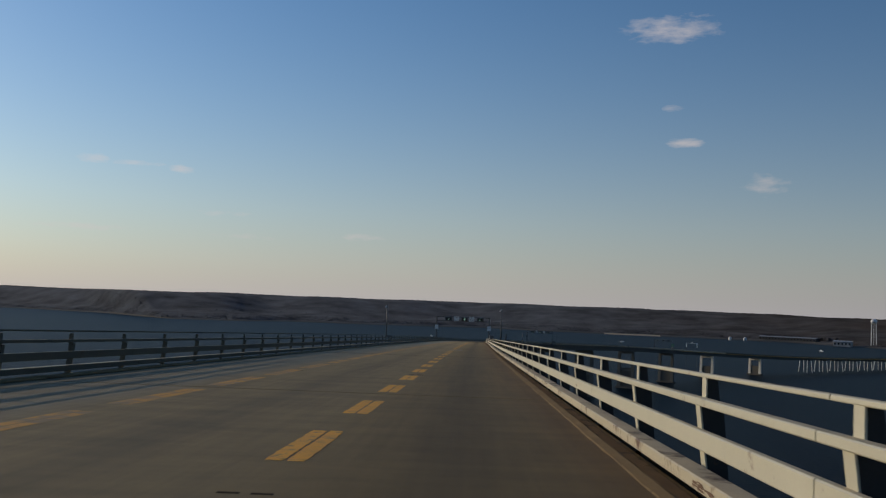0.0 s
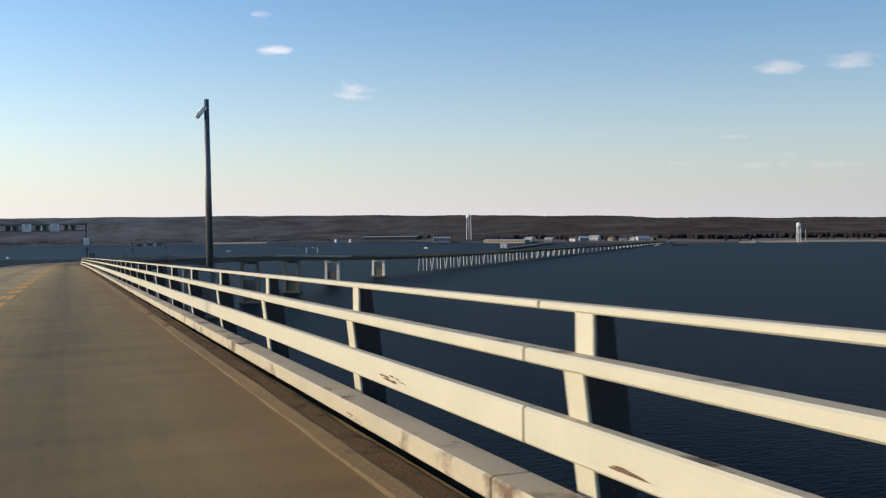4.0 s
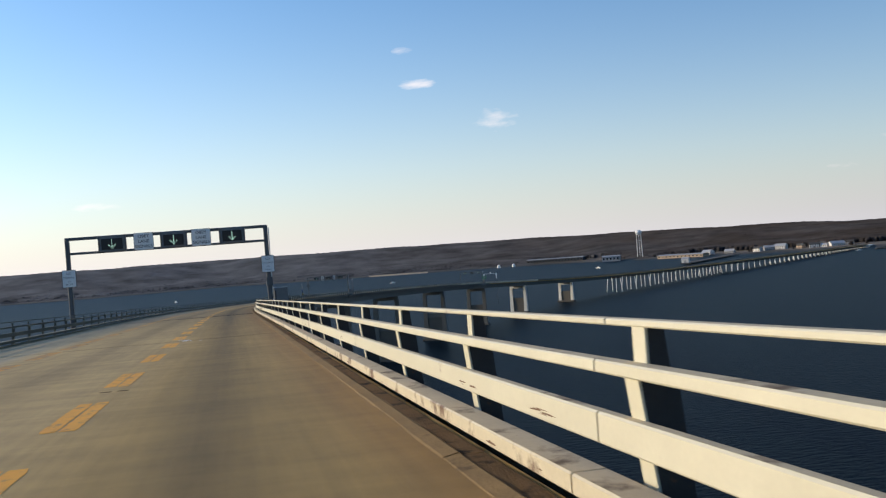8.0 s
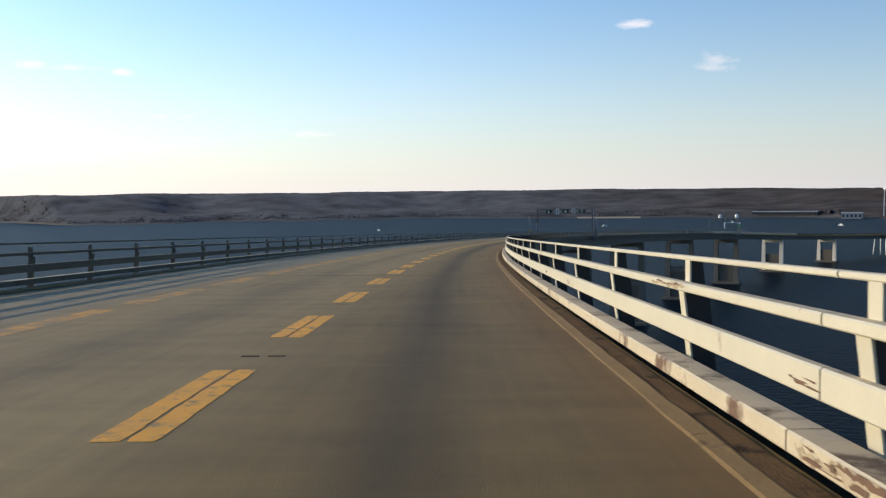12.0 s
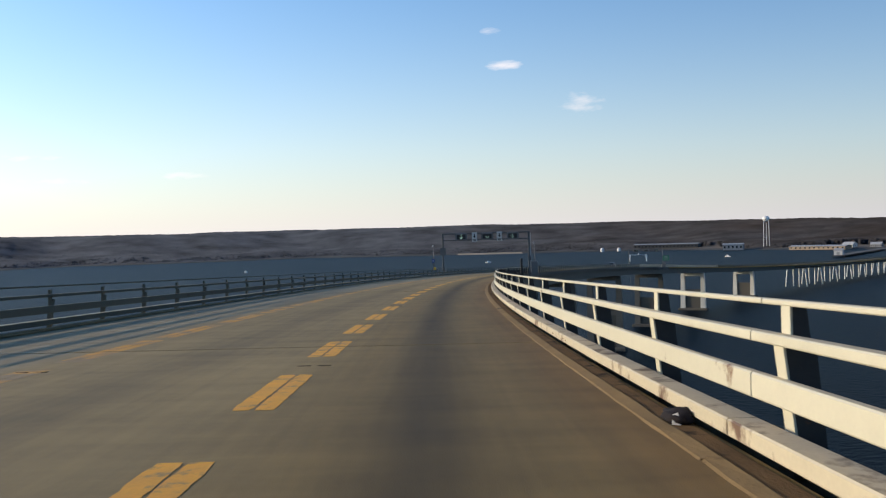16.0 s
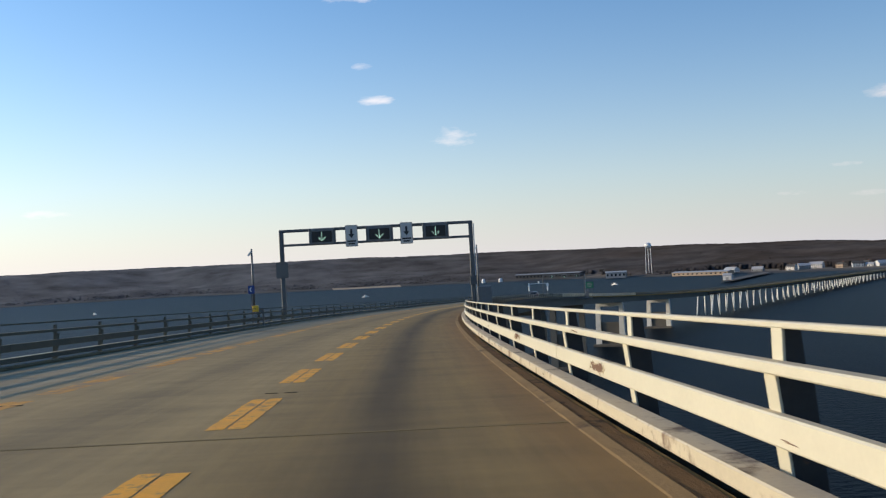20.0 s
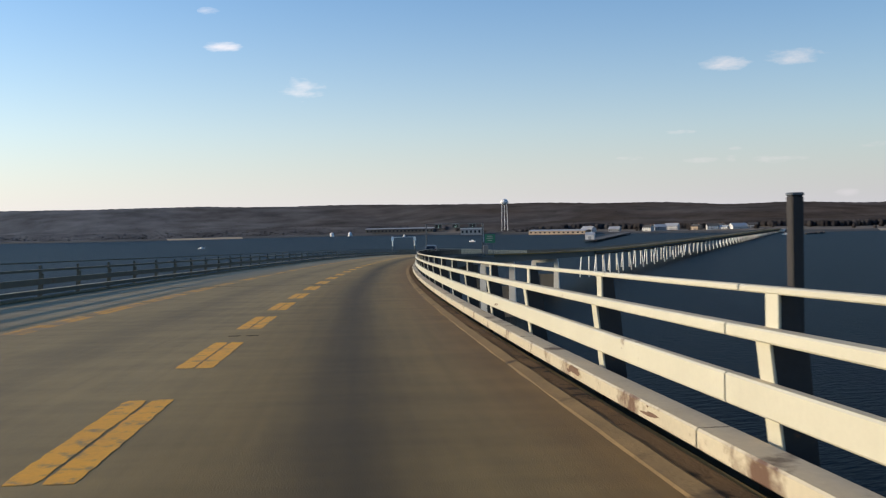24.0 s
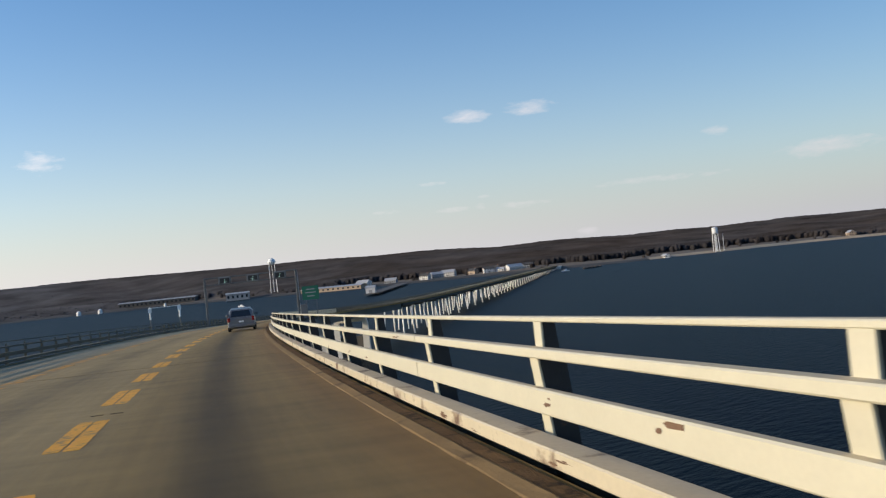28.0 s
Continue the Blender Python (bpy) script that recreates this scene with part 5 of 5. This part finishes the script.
HOUSES = [(829, 1567, 20, 9, 13, 5.6, HOUSE_WHITE, ROOF_DARK, "white two-storey house with a dark roof"), (853, 1574, 70, 10, 16, 5.4, HOUSE_GREY, ROOF_PALE, "grey house with a pale metal roof"),
          (878, 1580, 35, 11, 18, 6.0, HOUSE_WHITE, ROOF_PALE, "large white house with a pale roof"), (892, 1546, 10, 9, 12, 5.2, HOUSE_TAN, ROOF_DARK, "tan house with dark shingles"),
          (903, 1528, 60, 10, 14, 5.6, HOUSE_WHITE, ROOF_DARK, "white house with a dark roof"), (915, 1518, 30, 8, 11, 3.4, HOUSE_WHITE, ROOF_PALE, "small white cottage with a pale roof"),
          (928, 1506, 80, 12, 22, 4.2, HOUSE_WHITE, ROOF_PALE, "long white building with a pale roof"), (944, 1496, 50, 9, 12, 4.8, HOUSE_GREY, ROOF_DARK, "grey house with a dark roof"),
          (801, 1604, 40, 10, 15, 4.0, HOUSE_GREY, ROOF_PALE, "grey boat shed with a pale roof"), (776, 1630, 20, 11, 18, 4.4, HOUSE_WHITE, ROOF_PALE, "white boat shed near the water"),
          (866, 1608, 45, 9, 12, 5.0, HOUSE_WHITE, ROOF_DARK, "white house among bare trees"), (935, 1550, 15, 9, 13, 5.0, HOUSE_TAN, ROOF_DARK, "tan house under bare trees"),
          (1018, 1332, -38, 6, 22, 3.0, HOUSE_WHITE, ROOF_PALE, "long low white beach pavilion"), (1240, 1216, -40, 9, 12, 4.6, HOUSE_TAN, ROOF_PALE, "tan beach house with a pale roof"),
          (1330, 1160, -30, 9, 12, 4.4, HOUSE_WHITE, ROOF_DARK, "white house behind the beach"), (1312, 1030, -15, 9, 13, 5.2, HOUSE_WHITE, ROOF_DARK, "white house with a dark roof behind the beach"),
          (1322, 1008, 20, 8, 11, 4.6, HOUSE_WHITE, ROOF_PALE, "small white house behind the beach"), (1318, 962, -10, 11, 26, 5.4, HOUSE_WHITE, ROOF_PALE, "long white hall beside the marquees")]
for row in HOUSES:
    house(*row)


def marquee(x, y, turn, w, d, label):
    o = empty("marquee", ground_pose(x, y, turn, 0.2), label, "tent", "white marquees on the beach")
    bmm = bmesh.new()
    eave, peak = 3.0, 7.6
    n = 24
    rings = []
    for f, z in ((1.0, eave), (0.62, eave + 0.8), (0.32, eave + 1.9), (0.10, eave + 3.6), (0.02, peak)):
        ring = []
        for k in range(n):
            a = k * math.tau / n
            c_, s_ = math.cos(a), math.sin(a)
            q = max(abs(c_), abs(s_))
            sq = Vector((c_ / q * w / 2, s_ / q * d / 2))
            rd = Vector((c_ * w / 2, s_ * d / 2))
            p = sq.lerp(rd, 1 - f) * f
            ring.append(bmm.verts.new((p.x, p.y, z)))
        rings.append(ring)
    for ra, rb in zip(rings, rings[1:]):
        for k in range(n):
            bmm.faces.new((ra[k], ra[(k + 1) % n], rb[(k + 1) % n], rb[k]))
    bmm.faces.new(rings[-1])
    bmesh.ops.recalc_face_normals(bmm, faces=bmm.faces)
    part("canopy", bmm, CANVAS, o, smooth=True)
    part("side_wall", box(-w / 2 + 0.1, w / 2 - 0.1, -d / 2 + 0.1, d / 2 - 0.1, 0, eave + 0.02), CANVAS, o)
    for sx in (-1, 1):
        for sy in (-1, 1):
            part("pole", tube((sx * w / 2, sy * d / 2, 0), (sx * w / 2, sy * d / 2, eave), 0.07, n=6), CANVAS, o)


for i in range(9):
    marquee(1278 + 1.0 * i, 1150 - 11.2 * i, -88, 11.0, 12.0, "white peaked marquee in a row on the beach")
for i in range(3):
    marquee(1306 - 0.3 * i, 952 - 11.0 * i, -88, 11.0, 14.0, "white peaked marquee beside the hall")
for i in range(2):
    marquee(1303, 896 - 11.5 * i, -88, 11.5, 14.0, "white peaked marquee at the end of the beach")

# dock with a white shed in front of the town
dock = empty("dock", Matrix.Translation((590, 1335, 0)) @ Matrix.Rotation(radians(48), 4, "Z"), "timber dock on piles reaching out from the town", "dock")
part("deck", box(-14, 270, -7, 7, 2.0, 2.5), TIMBER, dock)
for i in range(24):
    for yy in (-6.4, 6.4):
        part("leg", tube((-13 + i * 12.2, yy, -2), (-13 + i * 12.2, yy, 2.0), 0.25, n=6), TIMBER, dock)
shed = empty("shed", Matrix.Translation((588, 1336, 2.5)) @ Matrix.Rotation(radians(48), 4, "Z"), "small white shed standing on the dock end", "shed")
part("wall", walls(8, 9, 5.0, 2.2), HOUSE_WHITE, shed)
part("roof", gable(8, 9, 5.0, 2.2), ROOF_PALE, shed)
part("door", box(-4.08, -3.95, -1.6, 1.6, 0, 3.2), HOUSE_GREY, shed)
jetty = empty("jetty", Matrix.Translation((852, 1308, 0)) @ Matrix.Rotation(radians(20), 4, "Z"), "low dark rock jetty off the bridge end", "jetty")
for i in range(26):
    r = 1.4 + 0.9 * random.random()
    bmr = bmesh.new()
    bmesh.ops.create_icosphere(bmr, subdivisions=1, radius=r)
    for v in bmr.verts:
        v.co *= 0.75 + 0.5 * random.random()
    part("rock", bmr, TIMBER, jetty).matrix_basis = Matrix.Translation((-2 + i * 1.6, random.uniform(-2, 2), 0.3 + random.uniform(0, 0.5)))


def boat(x, y, turn, length, label):
    o = empty("boat", Matrix.Translation((x, y, 0)) @ Matrix.Rotation(radians(turn), 4, "Z"), label, "boat", "boats on the river")
    w = length * 0.16
    part("hull", loft([(-length / 2, [(w, 0.9), (w * 0.8, -0.3), (-w * 0.8, -0.3), (-w, 0.9)]), (length * 0.2, [(w, 1.0), (w * 0.7, -0.3), (-w * 0.7, -0.3), (-w, 1.0)]), (length / 2, [(0.05, 1.3), (0.03, 0.0), (-0.03, 0.0), (-0.05, 1.3)])]), CANVAS, o)
    part("cabin", box(-w * 0.6, w * 0.6, -length * 0.2, length * 0.12, 0.9, 2.3, 0.1), CANVAS, o)
    part("windscreen", box(-w * 0.55, w * 0.55, length * 0.11, length * 0.13, 1.5, 2.1), WINDOW_DARK, o)


boat(830, 1318, 70, 9, "small white motor boat moored by the jetty")
boat(520, 1470, 30, 8, "small white motor boat on the water")
boat(240, 1560, -60, 9, "small white motor boat far out on the river")
boat(-60, 1500, 20, 8, "small white motor boat off the wooded shore")

# green guide sign beside the third gantry, telephone sign and box by the left lamp
gs = empty("guide_sign", Matrix.Translation(road(719.0, 7.2, 0)) @ Matrix.Rotation(-heading(719.0), 4, "Z"), "green road guide sign with unreadable white lines", "road sign")
part("panel", plate(2.3, 1.9, 0.05, 0.08), SIGN_GREEN, gs).matrix_basis = Matrix.Translation((0, 0, 3.3))
part("bracket", box(-3.6, 0.8, 0.03, 0.13, -0.8, -0.5), GALV, gs)
for zz, ww in ((0.5, 0.6), (0.05, 0.75), (-0.45, 0.5)):
    part("bar", box(-ww, ww, -0.04, -0.03, 3.3 + zz - 0.07, 3.3 + zz + 0.07), SIGN_GREY, gs)
for x in (-0.7, 0.7):
    part("post", box(x - 0.05, x + 0.05, 0.03, 0.13, -0.8, 4.1), GALV, gs)
tel = empty("telephone_sign", Matrix.Translation(road(473.6, -8.05, 0)) @ Matrix.Rotation(-heading(473.6), 4, "Z"), "blue emergency telephone sign above a yellow call box", "road sign")
part("panel", plate(0.36, 0.46, 0.03, 0.05), SIGN_BLUE, tel).matrix_basis = Matrix.Translation((0, -0.12, 2.1))
bmh = bmesh.new()
for a0 in range(6):
    a, b_ = radians(100 + a0 * 26), radians(100 + (a0 + 1) * 26)
    vs = [bmh.verts.new((r * math.cos(q) + 0.04, -0.145, 2.1 + r * math.sin(q))) for r, q in ((0.08, a), (0.135, a), (0.135, b_), (0.08, b_))]
    bmh.faces.new(vs)
part("telephone_symbol", bmh, SIGN_WHITE, tel)
part("call_box", box(0.02, 0.34, -0.2, 0.1, 0.85, 1.2, 0.03), BOX_YELLOW, tel, "yellow call box")
part("stem", box(-0.04, 0.04, -0.1, -0.02, -0.6, 2.3), GALV, tel)


# ---- wear: flaked and rusted plates on the railing, patches and stains on the deck ----


def flake(s0, s1, u, h0, h1, mat, name="rust_patch", parent=None):
    """A cluster of small ragged chips through the paint of a rail's road-side face."""
    rng_ = np.random.default_rng(int(s0 * 10) + int(h0 * 1000))
    bmf = bmesh.new()
    for i in range(max(2, int((s1 - s0) / 0.055))):
        cs, ch = rng_.uniform(s0, s1), rng_.uniform(h0, h1)
        rs, rh = rng_.uniform(0.03, 0.17), rng_.uniform(0.08, 0.36) * (h1 - h0)
        k = int(rng_.integers(5, 8))
        ring = []
        for j in range(k):
            a, q = j * math.tau / k, rng_.uniform(0.45, 1.1)
            hh = min(max(ch + rh * q * math.sin(a), h0), h1)
            ring.append(bmf.verts.new(road(cs + rs * q * math.cos(a), u - 0.003 - 0.0004 * i, hh)))
        bmf.faces.new(ring)
    return part(name, bmf, mat, parent if parent else rails_by_side[1])


FLAKES = [(241.7, 243.8, 3.77, 0.36, 0.43), (239.6, 240.1, 3.77, 0.38, 0.5), (239.7, 242.6, 3.775, 0.72, 0.76), (260.3, 261.2, 3.60, 0.09, 0.16),
          (71.2, 72.7, 3.60, 0.08, 0.15), (384.3, 385.7, 3.60, 0.08, 0.16), (444.3, 445.1, 3.60, 0.09, 0.17), (509.2, 509.6, 3.60, 0.08, 0.17),
          (507.1, 507.3, 3.60, 0.1, 0.17), (134.4, 134.9, 3.60, 0.09, 0.14), (136.1, 136.5, 3.60, 0.1, 0.15), (138.1, 138.5, 3.60, 0.08, 0.13),
          (444.2, 444.6, 3.77, 0.37, 0.44), (160.6, 161.6, 3.77, 0.37, 0.43), (196.6, 196.8, 3.77, 0.38, 0.48), (585.4, 585.6, 3.77, 0.4, 0.48),
          (587.1, 587.3, 3.77, 0.38, 0.45), (428.7, 429.4, 3.77, 0.37, 0.45), (152.2, 152.4, 3.775, 0.73, 0.77), (564.0, 564.3, 3.775, 0.72, 0.77)]
for row in FLAKES:
    flake(*row, RUST)


def peel(s0, s1, u, h0, h1, mat, name, seed, lift=0.003):
    """Paint gone from a length of a rail's face: a ragged strip whose upper and lower edges wander."""
    rng_ = np.random.default_rng(seed)
    n = max(12, int((s1 - s0) / 0.035))
    lo, hi, ring = 0.25, 0.85, []
    bmp = bmesh.new()
    for i in range(n + 1):
        end = min(1.0, min(i, n - i) / 3.0)
        lo = min(0.6, max(0.0, lo + rng_.normal(0, 0.17)))
        hi = min(1.0, max(lo + 0.15, hi + rng_.normal(0, 0.17)))
        mid = (lo + hi) / 2
        s_ = s0 + (s1 - s0) * (i + rng_.uniform(-0.3, 0.3)) / n
        ring.append([bmp.verts.new(road(s_, u - lift, h0 + (h1 - h0) * (mid + (e_h - mid) * (0.15 + 0.85 * end)))) for e_h in (lo, hi)])
    for p, q in zip(ring, ring[1:]):
        bmp.faces.new((p[0], p[1], q[1], q[0]))
    bmesh.ops.recalc_face_normals(bmp, faces=bmp.faces)
    return part(name, bmp, mat, rails_by_side[1])


PRIMER = material("bared_primer", (0.42, 0.345, 0.225), 0.8, vary=0.3, scale=4, fine=30, bump=0.003, dark=(0.2, 0.12, 0.06), stain=0.5, stain_scale=5.0)
for i, (s0, s1, u, h0, h1) in enumerate(((241.5, 244.1, 3.77, 0.326, 0.488), (238.2, 240.2, 3.77, 0.326, 0.488), (238.6, 243.0, 3.775, 0.709, 0.770), (246.2, 248.4, 3.775, 0.709, 0.770),
                                         (258.8, 261.3, 3.60, 0.07, 0.176), (264.3, 265.6, 3.775, 0.709, 0.770), (383.6, 385.6, 3.60, 0.09, 0.176), (436.2, 437.3, 3.77, 0.326, 0.488),
                                         (247.0, 250.4, 3.60, 0.07, 0.176), (69.8, 72.6, 3.60, 0.07, 0.176), (428.6, 429.5, 3.77, 0.326, 0.488), (509.1, 509.7, 3.60, 0.07, 0.176))):
    peel(s0, s1, u, h0, h1, PRIMER, "bare_patch", 100 + i)
    k = 0.5 * (s0 + s1)
    peel(k - 0.38 * (s1 - s0), k + 0.30 * (s1 - s0), u, h0 + 0.25 * (h1 - h0), h1, RUST, "rust_patch", 200 + i, 0.0055)
rng5 = np.random.default_rng(21)
for i in range(150):
    s_ = rng5.uniform(0, 640)
    u_, h_, t_h = ((3.60, 0.085, 0.06), (3.60, 0.085, 0.04), (3.60, 0.15, 0.03), (3.77, 0.365, 0.04), (3.775, 0.726, 0.03))[int(rng5.integers(0, 5))]
    flake(s_, s_ + rng5.uniform(0.1, 0.45), u_, h_, h_ + t_h * rng5.uniform(0.6, 1.3), RUST)

PATCH_PALE = material("pale_patch_concrete", (0.27, 0.195, 0.10), 0.85, vary=0.2, scale=1.5, fine=30, bump=0.003)


def blotch(s, u, ls, lu, mat, name, seed):
    """A flat ragged patch lying on the deck."""
    rng_ = np.random.default_rng(seed)
    n = 18
    bmb = bmesh.new()
    ring = []
    for i in range(n):
        a = i * math.tau / n
        k = rng_.uniform(0.7, 1.1)
        ring.append(bmb.verts.new(road(s + ls * k * math.sin(a), u + lu * k * math.cos(a), 0.004)))
    bmb.faces.new(ring)
    bmesh.ops.recalc_face_normals(bmb, faces=bmb.faces)
    return part(name, bmb, mat, deck)


bm = bmesh.new()
vs = [bm.verts.new(road(s_, u_, 0.004)) for s_, u_ in ((80.7, -0.3), (80.75, 0.8), (83.3, 0.82), (86.0, 0.8), (85.95, -0.3), (83.3, -0.31))]
bm.faces.new(vs)
bmesh.ops.recalc_face_normals(bm, faces=bm.faces)
part("patch", bm, PATCH_PALE, deck, "pale concrete repair patch")
for i in range(9):
    blotch(204.0 + rng5.uniform(-0.5, 0.5), 0.45 + rng5.uniform(-0.35, 0.35), rng5.uniform(0.05, 0.16), rng5.uniform(0.03, 0.12), SIGN_WHITE, "scuff", 60 + i)
for i, (s_, u_, ls_, lu_) in enumerate(((387.5, 0.9, 0.3, 0.10), (390.2, 0.9, 0.25, 0.09), (385.0, 2.6, 0.28, 0.10), (384.6, 3.1, 0.25, 0.08))):
    blotch(s_, u_, ls_, lu_, DRIP, "stain", 30 + i)

# a pair of white-topped poles with a crossbar, standing in the river beside the trestle
turn = radians(-21.0)
poles = empty("channel_marker", Matrix.Translation((197.0, 875.0, 0.0)) @ Matrix.Rotation(turn, 4, "Z"), "two white-topped poles with a thin crossbar standing in the river", "channel marker")
for x in (-4.6, 4.6):
    part("pole", tube((x, 0, -2.0), (x, 0, 19.4), 0.16, 0.16, 8), STEEL, poles)
    part("pole_top", tube((x, 0, 19.4), (x, 0, 23.4), 0.30, 0.30, 10), PILE_WHITE, poles, "white painted top")
    part("board", box(x - 0.55, x + 0.55, -0.36, -0.30, 21.6, 23.0, 0.02), PILE_WHITE, poles)
part("crossbar", box(-4.4, 4.4, -0.06, 0.06, 23.0, 23.2), PILE_WHITE, poles)
part("lantern", tube((0.3, 0, 23.2), (0.3, 0, 24.2), 0.45, 0.3, 10), PILE_WHITE, poles)

# crumpled dark bag caught under the kerb rail
BAG = material("dark_plastic_bag", (0.020, 0.016, 0.017), 0.85, vary=0.4, scale=8, fine=60, bump=0.004, spec=0.15)
bag = empty("discarded_bag", road_pose(347.6, 3.52, 0.02), "crumpled dark plastic bag lying in the gutter under the kerb", "litter")
bm = bmesh.new()
bmesh.ops.create_icosphere(bm, subdivisions=3, radius=1.0)
for v in bm.verts:
    k = 1.0 + 0.32 * noise.noise(v.co * 1.9) + 0.14 * noise.noise(v.co * 5.3)
    v.co = Vector((v.co.x * 0.11 * k, v.co.y * 0.22 * k, max(-0.02, (v.co.z + 0.55) * 0.062 * k)))
part("bag", bm, BAG, bag, smooth=True)
bm = bmesh.new()
vs = [bm.verts.new(p) for p in ((-0.09, -0.15, 0.0), (-0.03, -0.2, 0.0), (-0.04, -0.15, 0.09), (-0.08, -0.12, 0.07))]
bm.faces.new(vs)
bmesh.ops.solidify(bm, geom=bm.faces[:], thickness=0.006)
part("torn_corner", bm, CANVAS, bag, "pale torn corner")
